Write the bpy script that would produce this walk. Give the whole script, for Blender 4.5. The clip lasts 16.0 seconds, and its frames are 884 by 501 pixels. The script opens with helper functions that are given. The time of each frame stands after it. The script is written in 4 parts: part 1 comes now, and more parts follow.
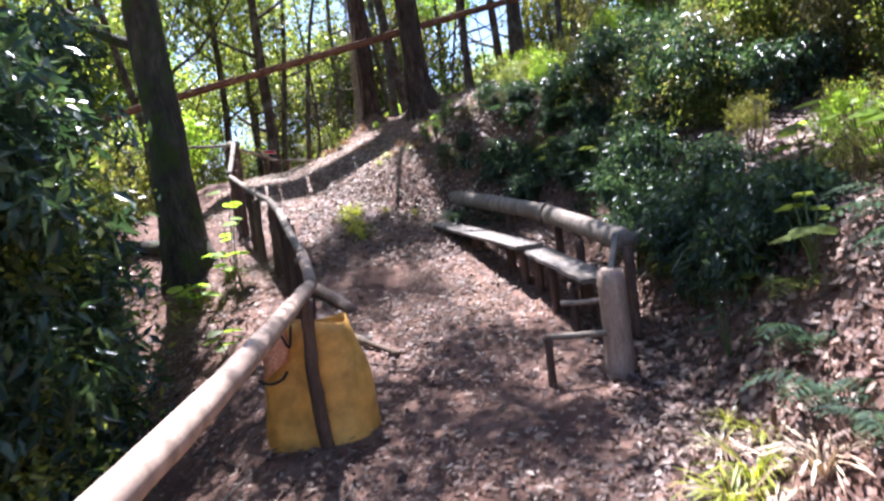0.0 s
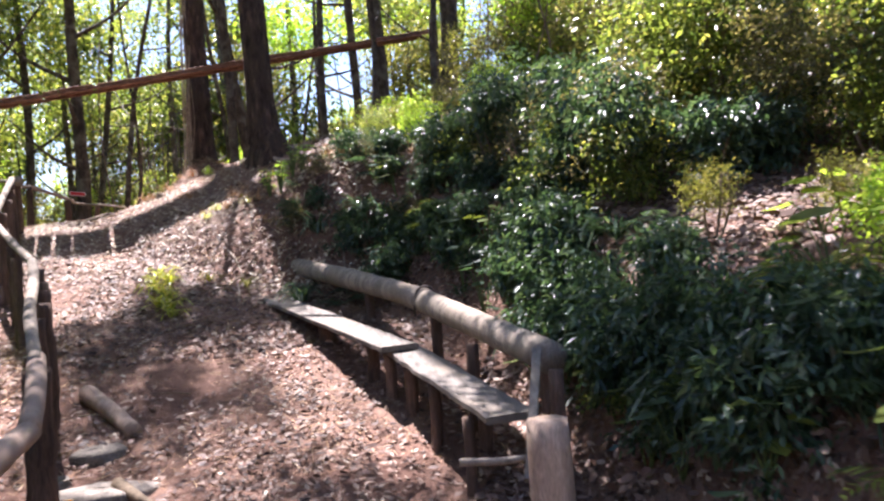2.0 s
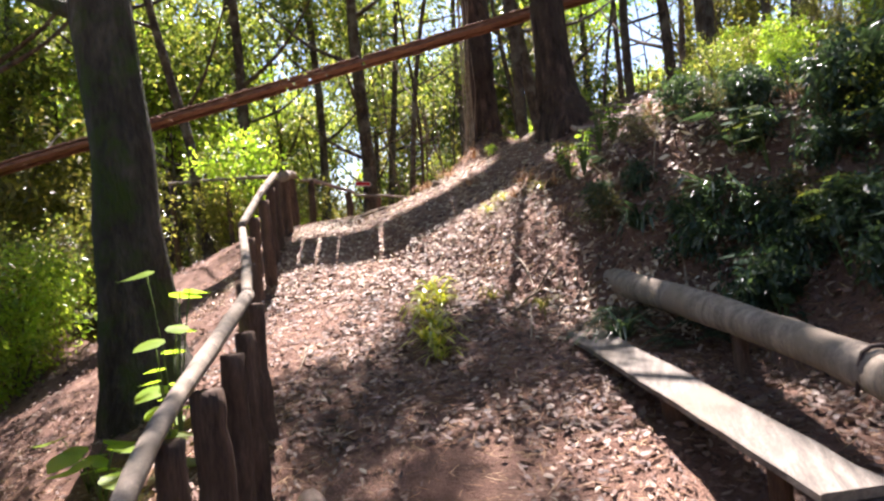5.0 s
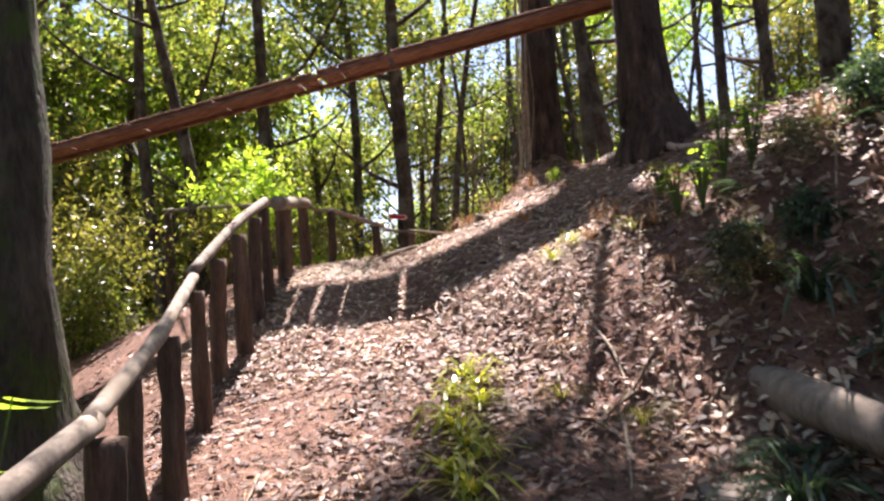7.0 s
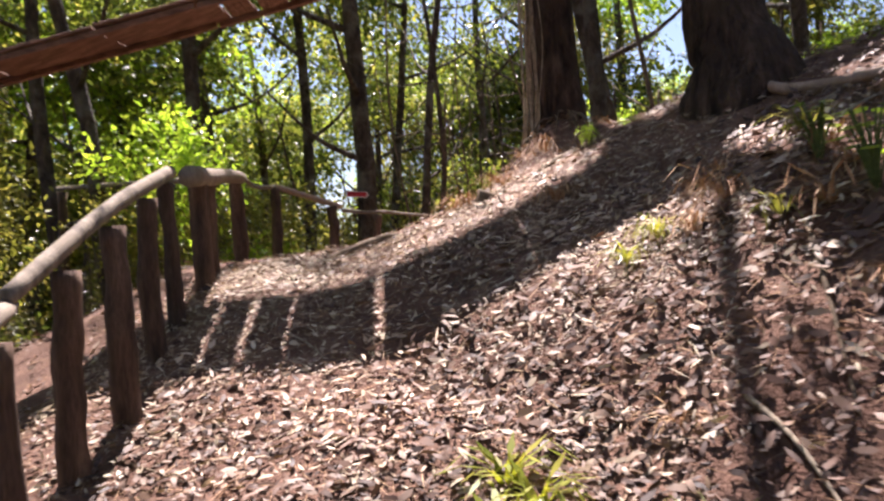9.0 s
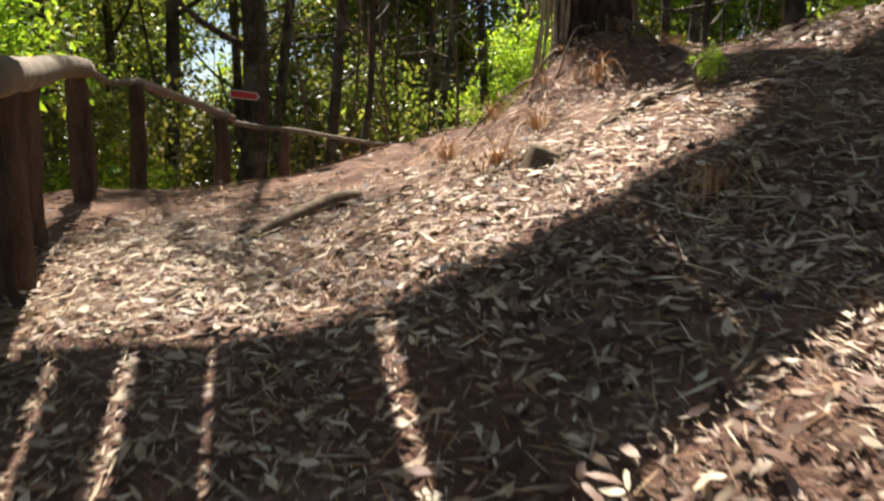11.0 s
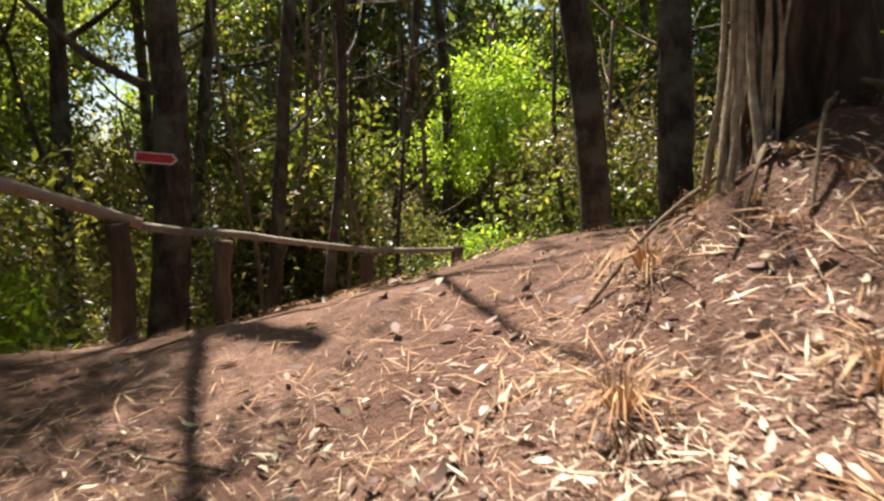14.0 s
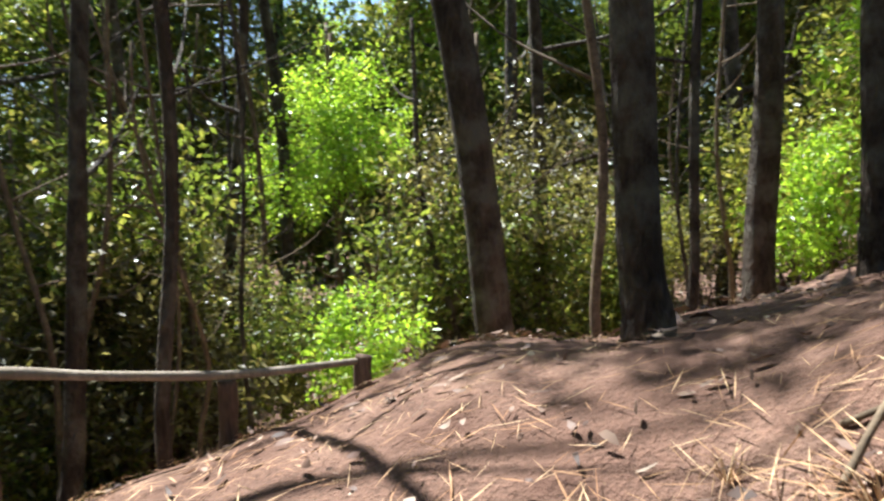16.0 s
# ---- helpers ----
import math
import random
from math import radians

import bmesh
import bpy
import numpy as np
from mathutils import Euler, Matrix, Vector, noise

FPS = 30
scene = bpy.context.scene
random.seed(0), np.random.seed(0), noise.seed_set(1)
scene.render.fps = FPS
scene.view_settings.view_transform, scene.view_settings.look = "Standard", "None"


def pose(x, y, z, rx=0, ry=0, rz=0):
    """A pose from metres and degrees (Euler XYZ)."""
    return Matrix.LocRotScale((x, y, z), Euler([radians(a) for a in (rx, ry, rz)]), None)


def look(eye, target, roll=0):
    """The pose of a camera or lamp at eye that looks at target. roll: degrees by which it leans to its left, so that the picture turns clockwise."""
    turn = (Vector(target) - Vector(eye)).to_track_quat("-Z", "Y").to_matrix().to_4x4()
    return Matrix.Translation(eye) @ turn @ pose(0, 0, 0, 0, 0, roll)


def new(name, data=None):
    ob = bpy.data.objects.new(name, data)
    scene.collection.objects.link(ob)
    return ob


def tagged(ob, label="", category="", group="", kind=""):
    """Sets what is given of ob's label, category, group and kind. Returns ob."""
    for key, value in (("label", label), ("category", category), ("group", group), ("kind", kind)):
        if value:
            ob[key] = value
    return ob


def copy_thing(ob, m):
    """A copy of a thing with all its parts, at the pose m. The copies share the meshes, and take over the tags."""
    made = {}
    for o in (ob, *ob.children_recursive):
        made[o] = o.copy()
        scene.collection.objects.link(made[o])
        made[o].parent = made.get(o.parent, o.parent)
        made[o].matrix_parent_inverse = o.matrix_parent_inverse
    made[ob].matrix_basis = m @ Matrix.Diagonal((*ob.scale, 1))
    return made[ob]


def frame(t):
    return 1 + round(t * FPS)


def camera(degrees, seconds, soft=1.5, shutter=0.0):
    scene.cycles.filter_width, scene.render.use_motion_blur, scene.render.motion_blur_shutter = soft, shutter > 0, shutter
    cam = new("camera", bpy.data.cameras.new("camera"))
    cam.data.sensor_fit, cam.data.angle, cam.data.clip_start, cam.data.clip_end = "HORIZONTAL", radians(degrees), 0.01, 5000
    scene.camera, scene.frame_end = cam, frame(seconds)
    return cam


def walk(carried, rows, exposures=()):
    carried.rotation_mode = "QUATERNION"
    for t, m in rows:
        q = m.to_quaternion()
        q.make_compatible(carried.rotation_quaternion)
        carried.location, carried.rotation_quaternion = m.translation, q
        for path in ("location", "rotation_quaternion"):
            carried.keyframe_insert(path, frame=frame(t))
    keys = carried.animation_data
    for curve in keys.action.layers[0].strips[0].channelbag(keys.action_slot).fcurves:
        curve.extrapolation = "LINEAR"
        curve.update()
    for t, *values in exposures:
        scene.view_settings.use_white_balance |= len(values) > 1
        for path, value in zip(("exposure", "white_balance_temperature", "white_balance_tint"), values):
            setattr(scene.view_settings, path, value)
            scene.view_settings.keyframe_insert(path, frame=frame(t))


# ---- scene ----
cam = camera(60.2, 16.0, soft=2.4, shutter=0.4)
# the walk: seconds, eye, target, roll
PATH = [
    (0.0, (0.000, 0.000, 1.500), (-0.158, 1.991, 1.392), -6.7),
    (0.5, (-0.039, 0.528, 1.528), (-0.165, 2.524, 1.530), -4.4),
    (1.0, (-0.066, 1.044, 1.639), (-0.061, 3.044, 1.675), -6.1),
    (1.5, (-0.095, 1.584, 1.647), (0.100, 3.575, 1.656), -5.2),
    (2.0, (-0.107, 2.227, 1.684), (0.151, 4.210, 1.696), -3.5),
    (2.5, (-0.174, 2.772, 1.723), (0.024, 4.762, 1.705), -3.7),
    (3.0, (-0.269, 3.386, 1.670), (-0.412, 5.378, 1.774), -3.2),
    (5.5, (-0.533, 5.501, 2.088), (-1.034, 7.438, 2.073), -5.0),
    (6.0, (-0.690, 6.161, 2.117), (-1.098, 8.118, 2.152), -3.9),
    (6.5, (-0.792, 6.722, 2.144), (-1.328, 8.648, 2.208), -4.3),
    (7.0, (-0.960, 7.280, 2.201), (-1.571, 9.182, 2.301), -3.2),
    (7.5, (-1.052, 7.768, 2.229), (-1.668, 9.668, 2.327), 0.2),
    (8.0, (-1.224, 8.319, 2.309), (-1.862, 10.211, 2.426), -1.6),
    (8.5, (-1.504, 8.792, 2.367), (-2.087, 10.703, 2.464), -3.2),
    (11.0, (-3.024, 11.329, 2.859), (-3.151, 13.309, 2.612), 0.3),
    (11.5, (-3.117, 11.747, 3.002), (-3.288, 13.726, 2.768), 1.2),
    (12.0, (-3.308, 12.110, 3.079), (-3.587, 14.081, 2.886), 2.0),
    (12.5, (-3.418, 12.472, 3.120), (-3.769, 14.434, 2.952), 2.3),
    (13.0, (-3.543, 12.843, 3.270), (-3.922, 14.803, 3.139), -1.2),
    (13.5, (-3.656, 13.176, 3.389), (-3.724, 15.167, 3.205), -2.1),
    (14.0, (-3.729, 13.567, 3.419), (-3.656, 15.553, 3.198), -1.2),
    (14.5, (-3.869, 13.939, 3.489), (-3.714, 15.921, 3.269), -0.7),
    (15.0, (-3.900, 14.301, 3.566), (-3.654, 16.274, 3.350), -1.7),
    (15.5, (-3.863, 14.720, 3.618), (-3.523, 16.683, 3.441), -3.4),
    (16.0, (-3.965, 15.005, 3.674), (-3.425, 16.919, 3.465), -2.5),
]
walk(cam, [(t, look(eye, target, roll)) for t, eye, target, roll in PATH],
     exposures=[(0.0, 2.3, 5350, 20), (0.5, 2.55, 5350, 24), (1.0, 2.25, 5750, 17), (2.0, 2.4, 5750, 23), (3.0, 2.25, 5750, 23), (5.5, 2.3, 6150, 22), (8.5, 1.85, 6150, 26), (11.0, 1.42, 6400, 11), (12.0, 1.28, 6400, 10), (12.5, 1.1, 6400, 10), (13.0, 1.12, 6400, 10), (14.0, 1.45, 6550, 12), (15.0, 1.65, 6300, 9), (15.5, 1.58, 5800, 6), (16.0, 1.72, 5600, 5)])

# ---- light ----
SUN = Vector((-0.46, 1.2, 2.3)).normalized()
world = bpy.data.worlds.new("sky")
scene.world = world
world.use_nodes = True
wn = world.node_tree
sky = wn.nodes.new("ShaderNodeTexSky")
sky.sky_type = "NISHITA"
sky.sun_disc = False
sky.sun_elevation = math.asin(SUN.z)
sky.sun_rotation = math.atan2(SUN.x, SUN.y)
wn.links.new(sky.outputs[0], wn.nodes["Background"].inputs[0])
wn.nodes["Background"].inputs[1].default_value = 0.057
sun_data = bpy.data.lights.new("sun", "SUN")
sun_data.energy = 5.0
sun_data.angle = radians(0.55)
sun_data.color = (1.0, 0.93, 0.82)
sun = new("sun", sun_data)
sun.matrix_world = look(SUN * 60, (0, 0, 0))


# ---- materials ----
def ramp(nt, stops):
    r = nt.nodes.new("ShaderNodeValToRGB")
    while len(r.color_ramp.elements) < len(stops):
        r.color_ramp.elements.new(0.5)
    for e, (pos, col) in zip(r.color_ramp.elements, stops):
        e.position, e.color = pos, (*col, 1)
    return r


def noise_node(nt, scale, detail=5, stretch=(1, 1, 1), rough=0.6, space="Object"):
    tc = nt.nodes.new("ShaderNodeTexCoord")
    mp = nt.nodes.new("ShaderNodeMapping")
    mp.inputs["Scale"].default_value = stretch
    nz = nt.nodes.new("ShaderNodeTexNoise")
    nz.inputs["Scale"].default_value, nz.inputs["Detail"].default_value = scale, detail
    nz.inputs["Roughness"].default_value = rough
    nt.links.new(tc.outputs[space], mp.inputs[0])
    nt.links.new(mp.outputs[0], nz.inputs["Vector"])
    return nz


def mixed(nt, kind, fac, a, b):
    m = nt.nodes.new("ShaderNodeMix")
    m.data_type, m.blend_type = "RGBA", kind
    if isinstance(fac, (int, float)):
        m.inputs[0].default_value = fac
    else:
        nt.links.new(fac, m.inputs[0])
    for sock, v in ((m.inputs[6], a), (m.inputs[7], b)):
        if isinstance(v, tuple):
            sock.default_value = (*v, 1)
        else:
            nt.links.new(v, sock)
    return m.outputs[2]


def surface(name, stops, scale=6.0, stretch=(1, 1, 1), rough=0.85, bump=0.4, depth=0.01, fine=45.0, stain=None, stain_scale=1.3, moss=None):
    """A rough natural surface: large tone noise, fine grain, stains and relief."""
    m = bpy.data.materials.new(name)
    m.use_nodes = True
    nt = m.node_tree
    b = nt.nodes["Principled BSDF"]
    big = noise_node(nt, scale, 6, stretch)
    grain = noise_node(nt, fine, 4, stretch)
    r = ramp(nt, stops)
    nt.links.new(big.outputs[0], r.inputs[0])
    g = ramp(nt, [(0.3, (0.62, 0.62, 0.62)), (0.7, (1.25, 1.22, 1.18))])
    nt.links.new(grain.outputs[0], g.inputs[0])
    col = mixed(nt, "MULTIPLY", 1.0, r.outputs[0], g.outputs[0])
    if stain:
        st = noise_node(nt, stain_scale, 5)
        sr = ramp(nt, [(0.47, (0, 0, 0)), (0.62, (1, 1, 1))])
        nt.links.new(st.outputs[0], sr.inputs[0])
        col = mixed(nt, "MIX", sr.outputs[0], col, stain)
    if moss:
        ms = noise_node(nt, 3.1, 6)
        mr = ramp(nt, [(0.47, (0, 0, 0)), (0.64, (1, 1, 1))])
        nt.links.new(ms.outputs[0], mr.inputs[0])
        col = mixed(nt, "MIX", mr.outputs[0], col, moss)
    nt.links.new(col, b.inputs["Base Color"])
    b.inputs["Roughness"].default_value = rough
    b.inputs["Specular IOR Level"].default_value = 0.25
    add = nt.nodes.new("ShaderNodeMath")
    add.operation = "MULTIPLY_ADD"
    add.inputs[1].default_value = 0.5
    nt.links.new(grain.outputs[0], add.inputs[0])
    nt.links.new(big.outputs[0], add.inputs[2])
    bp = nt.nodes.new("ShaderNodeBump")
    bp.inputs["Strength"].default_value, bp.inputs["Distance"].default_value = bump, depth
    nt.links.new(add.outputs[0], bp.inputs["Height"])
    nt.links.new(bp.outputs[0], b.inputs["Normal"])
    return m


def leafy(name, stops, through_light=0.4, rough=0.34, spec=0.5):
    """Leaves: a tone of its own for every leaf, light shining through the blade."""
    m = bpy.data.materials.new(name)
    m.use_nodes = True
    nt = m.node_tree
    b = nt.nodes["Principled BSDF"]
    geo = nt.nodes.new("ShaderNodeNewGeometry")
    r = ramp(nt, stops)
    nt.links.new(geo.outputs["Random Per Island"], r.inputs[0])
    nz = noise_node(nt, 1.1, 3)
    g = ramp(nt, [(0.3, (0.65, 0.68, 0.6)), (0.7, (1.25, 1.2, 1.1))])
    nt.links.new(nz.outputs[0], g.inputs[0])
    col = mixed(nt, "MULTIPLY", 1.0, r.outputs[0], g.outputs[0])
    nt.links.new(col, b.inputs["Base Color"])
    b.inputs["Roughness"].default_value = rough
    b.inputs["Specular IOR Level"].default_value = spec
    tr = nt.nodes.new("ShaderNodeBsdfTranslucent")
    warm = mixed(nt, "MULTIPLY", 1.0, col, (1.65, 1.62, 0.85))
    nt.links.new(warm, tr.inputs[0])
    mx = nt.nodes.new("ShaderNodeMixShader")
    mx.inputs[0].default_value = through_light
    nt.links.new(b.outputs[0], mx.inputs[1])
    nt.links.new(tr.outputs[0], mx.inputs[2])
    nt.links.new(mx.outputs[0], nt.nodes["Material Output"].inputs[0])
    return m


M_SOIL = surface("red_soil", [(0.25, (0.095, 0.052, 0.038)), (0.5, (0.205, 0.118, 0.085)), (0.75, (0.34, 0.215, 0.16))], 3.4, fine=55, rough=0.95, bump=1.0, depth=0.05, stain=(0.125, 0.066, 0.046), stain_scale=1.7)
M_BARK = surface("grey_brown_bark", [(0.3, (0.03, 0.022, 0.017)), (0.55, (0.095, 0.07, 0.052)), (0.8, (0.22, 0.17, 0.13))], 9, (1, 1, 0.35), bump=1.0, depth=0.14, fine=38, stain=(0.17, 0.15, 0.115), stain_scale=3.4)
M_PINE = surface("ridged_pine_bark", [(0.34, (0.02, 0.014, 0.011)), (0.54, (0.085, 0.055, 0.042)), (0.8, (0.24, 0.165, 0.125))], 10, (1, 1, 0.28), bump=1.0, depth=0.18, fine=34, stain=(0.07, 0.048, 0.036), stain_scale=4.2)
M_MOSSY = surface("mossy_bark", [(0.3, (0.025, 0.02, 0.015)), (0.55, (0.075, 0.062, 0.047)), (0.8, (0.16, 0.14, 0.11))], 6, (1, 1, 0.3), bump=1.0, depth=0.10, fine=30, moss=(0.05, 0.075, 0.012))
M_RAIL = surface("weathered_rail_wood", [(0.3, (0.27, 0.19, 0.14)), (0.55, (0.45, 0.33, 0.25)), (0.8, (0.60, 0.48, 0.38))], 5, (2.5, 2.5, 0.5), bump=0.5, fine=60, stain=(0.30, 0.21, 0.16), stain_scale=2.4)
M_POST = surface("dark_post_wood", [(0.3, (0.045, 0.03, 0.022)), (0.55, (0.13, 0.082, 0.058)), (0.8, (0.26, 0.175, 0.125))], 5, (2.5, 2.5, 0.35), bump=0.7, depth=0.02, fine=50)
M_LOG = surface("grey_weathered_log", [(0.3, (0.13, 0.105, 0.085)), (0.55, (0.29, 0.24, 0.19)), (0.8, (0.47, 0.40, 0.32))], 5, (3, 3, 0.5), bump=0.5, fine=60, stain=(0.24, 0.19, 0.14), stain_scale=3.0)
M_PLANK = surface("bleached_plank", [(0.3, (0.10, 0.085, 0.072)), (0.55, (0.19, 0.165, 0.14)), (0.8, (0.33, 0.295, 0.25))], 4, (6, 0.5, 6), bump=0.5, fine=50, stain=(0.2, 0.16, 0.12), stain_scale=2.0)
M_DECK = surface("red_brown_deck_board", [(0.3, (0.12, 0.062, 0.045)), (0.55, (0.25, 0.135, 0.095)), (0.8, (0.38, 0.225, 0.165))], 4, (0.5, 6, 6), bump=0.4, fine=45)
# yellow plastic; the orange of light shining through is mixed into the colour
M_SACK = surface("yellow_plastic_sack", [(0.3, (0.66, 0.32, 0.06)), (0.55, (0.76, 0.42, 0.10)), (0.8, (0.80, 0.52, 0.17))], 2.0, rough=0.4, bump=0.25, fine=6)
M_FLAP = surface("orange_plastic_flap", [(0.3, (0.62, 0.25, 0.12)), (0.7, (0.75, 0.36, 0.2))], 3, rough=0.45, bump=0.2)
M_STRING = surface("dark_cord", [(0.3, (0.03, 0.02, 0.02)), (0.7, (0.07, 0.05, 0.04))], 9, bump=0.2)
M_STEM = surface("brown_stem", [(0.3, (0.10, 0.07, 0.045)), (0.7, (0.24, 0.18, 0.12))], 9, bump=0.3)
M_VINE = surface("pale_dry_vine", [(0.3, (0.22, 0.17, 0.12)), (0.7, (0.48, 0.40, 0.30))], 14, bump=0.5)
M_RED = surface("red_sign_paint", [(0.3, (0.42, 0.03, 0.04)), (0.7, (0.55, 0.05, 0.06))], 7, rough=0.5, bump=0.1)
M_WHITE = surface("white_sign_paint", [(0.3, (0.68, 0.66, 0.64)), (0.7, (0.8, 0.79, 0.77))], 7, rough=0.5, bump=0.1)
M_ROCK = surface("pale_stone", [(0.3, (0.12, 0.10, 0.08)), (0.7, (0.29, 0.25, 0.21))], 5, bump=0.7, depth=0.03)
M_DRY = leafy("dry_leaf", [(0.0, (0.045, 0.023, 0.018)), (0.35, (0.125, 0.072, 0.058)), (0.65, (0.215, 0.132, 0.106)), (0.9, (0.31, 0.212, 0.172)), (1.0, (0.46, 0.36, 0.30))], 0.03, 0.6, 0.3)
# paler than dry_leaf: strong sunlight is put into the colour
M_PALE = leafy("pale_dry_leaf", [(0.0, (0.15, 0.085, 0.06)), (0.35, (0.33, 0.215, 0.155)), (0.65, (0.56, 0.43, 0.33)), (1.0, (0.74, 0.63, 0.51))], 0.03, 0.55, 0.3)
M_NEEDLE = leafy("dry_needle", [(0.0, (0.26, 0.13, 0.07)), (0.5, (0.45, 0.26, 0.15)), (1.0, (0.6, 0.42, 0.27))], 0.03, 0.7, 0.2)
# straw brightened in colour so that the mound reads as strongly sunlit
M_STRAW = leafy("pale_straw", [(0.0, (0.36, 0.25, 0.18)), (0.5, (0.62, 0.48, 0.365)), (1.0, (0.84, 0.71, 0.57))], 0.03, 0.7, 0.2)
M_GREEN = leafy("green_leaf", [(0.0, (0.045, 0.07, 0.02)), (0.5, (0.125, 0.165, 0.04)), (0.85, (0.22, 0.26, 0.065)), (1.0, (0.36, 0.33, 0.11))], 0.55)
M_DULL = leafy("dull_brownish_leaf", [(0.0, (0.05, 0.042, 0.024)), (0.5, (0.13, 0.115, 0.06)), (0.85, (0.22, 0.2, 0.1)), (1.0, (0.38, 0.33, 0.2))], 0.4)
M_LIME = leafy("young_green_leaf", [(0.0, (0.16, 0.27, 0.03)), (0.6, (0.28, 0.42, 0.05)), (1.0, (0.42, 0.5, 0.09))], 0.6)
# dark leaf, darkened further so the bank's shade is partly in its colour
M_DARK = leafy("dark_glossy_leaf", [(0.0, (0.02, 0.042, 0.028)), (0.6, (0.05, 0.09, 0.056)), (1.0, (0.10, 0.145, 0.085))], 0.4, 0.3, 0.5)
M_OLIVE = leafy("olive_leaf", [(0.0, (0.09, 0.095, 0.025)), (0.6, (0.18, 0.19, 0.05)), (1.0, (0.30, 0.26, 0.1))], 0.55)
M_YELLOW = leafy("yellow_green_leaf", [(0.0, (0.20, 0.24, 0.03)), (0.6, (0.36, 0.38, 0.05)), (1.0, (0.5, 0.45, 0.1))], 0.4)


# ---- mesh helpers ----
def solid(name, verts, faces, material, parent=None, label="", smooth=True):
    me = bpy.data.meshes.new(name)
    me.from_pydata(verts, [], faces)
    me.materials.append(material)
    if smooth:
        me.polygons.foreach_set("use_smooth", [True] * len(me.polygons))
    me.update()
    ob = new(name, me)
    ob.parent = parent
    if label:
        ob["label"] = label
    return ob


def part(name, bm, material, parent, label=""):
    me = bpy.data.meshes.new(name)
    bm.to_mesh(me)
    bm.free()
    me.materials.append(material)
    ob = new(name, me)
    ob.parent = parent
    if label:
        ob["label"] = label
    return ob


def thing(name, place, label, category, group=""):
    ob = new(name)
    ob.location = place
    ob.empty_display_size = 0.1
    return tagged(ob, label, category, group)


def smooth_line(pts, n):
    """A soft curve of n points through the given ones (Catmull-Rom)."""
    p = [Vector(q) for q in pts]
    p = [2 * p[0] - p[1]] + p + [2 * p[-1] - p[-2]]
    out = []
    spans = len(p) - 3
    for k in range(n):
        u = k / (n - 1) * spans
        i = min(int(u), spans - 1)
        s = u - i
        a, b, c, d = p[i:i + 4]
        out.append(0.5 * (2 * b + (c - a) * s + (2 * a - 5 * b + 4 * c - d) * s * s + (3 * b - a - 3 * c + d) * s ** 3))
    return out


def tube(pts, radii, seg=10, rough=0.06, rng=None, freq=3.0, lobes=0.0, cap=True):
    """Verts and faces of a knotty tube along pts, uneven like a branch or log."""
    rng = rng or random
    off = Vector((rng.random() * 50, rng.random() * 50, rng.random() * 50))
    verts, faces = [], []
    side = None
    for k, p in enumerate(pts):
        d = (pts[min(k + 1, len(pts) - 1)] - pts[max(k - 1, 0)]).normalized()
        if side is None:
            side = d.orthogonal().normalized()
        side = (side - d * side.dot(d)).normalized()
        other = d.cross(side)
        for j in range(seg):
            a = 2 * math.pi * j / seg
            v = side * math.cos(a) + other * math.sin(a)
            r = radii[k] * (1 + rough * 2 * noise.noise((p + v * radii[k]) * freq + off) + lobes * max(0, 1 - k / 4) * (0.5 + 0.5 * math.cos(a * 3 + off.x) * math.cos(a * 2 + off.y)))
            verts.append(p + v * r)
    for k in range(len(pts) - 1):
        for j in range(seg):
            a, b = k * seg + j, k * seg + (j + 1) % seg
            faces.append((a, b, b + seg, a + seg))
    if cap:
        faces.append(tuple(range(seg))[::-1])
        faces.append(tuple(range((len(pts) - 1) * seg, len(pts) * seg)))
    return verts, faces


def pole(name, pts, r0, r1, material, parent, label="", n=12, seg=10, rough=0.06, seed=0, freq=3.0):
    rng = random.Random(seed)
    line = smooth_line(pts, n)
    rad = [r0 + (r1 - r0) * k / (n - 1) for k in range(n)]
    v, f = tube(line, rad, seg, rough, rng, freq)
    return solid(name, v, f, material, parent, label)


def leaf_mesh(name, base, tip, width, side, lift, material, parent=None, label=""):
    """Many leaves in one mesh: a folded diamond of two halves for each, from arrays."""
    n = len(base)
    mid = base + (tip - base) * 0.45
    v = np.empty((n, 4, 3), np.float32)
    v[:, 0], v[:, 2] = base, tip
    v[:, 1] = mid + side * width[:, None] + lift
    v[:, 3] = mid - side * width[:, None] + lift
    me = bpy.data.meshes.new(name)
    me.vertices.add(n * 4)
    me.vertices.foreach_set("co", v.ravel())
    idx = (np.arange(n)[:, None] * 4 + np.array([0, 1, 2, 0, 2, 3])[None]).astype(np.int32).ravel()
    me.loops.add(n * 6)
    me.loops.foreach_set("vertex_index", idx)
    me.polygons.add(n * 2)
    me.polygons.foreach_set("loop_start", np.arange(0, n * 6, 3, dtype=np.int32))
    me.update(calc_edges=True)
    me.materials.append(material)
    ob = new(name, me)
    ob.parent = parent
    if label:
        ob["label"] = label
    return ob


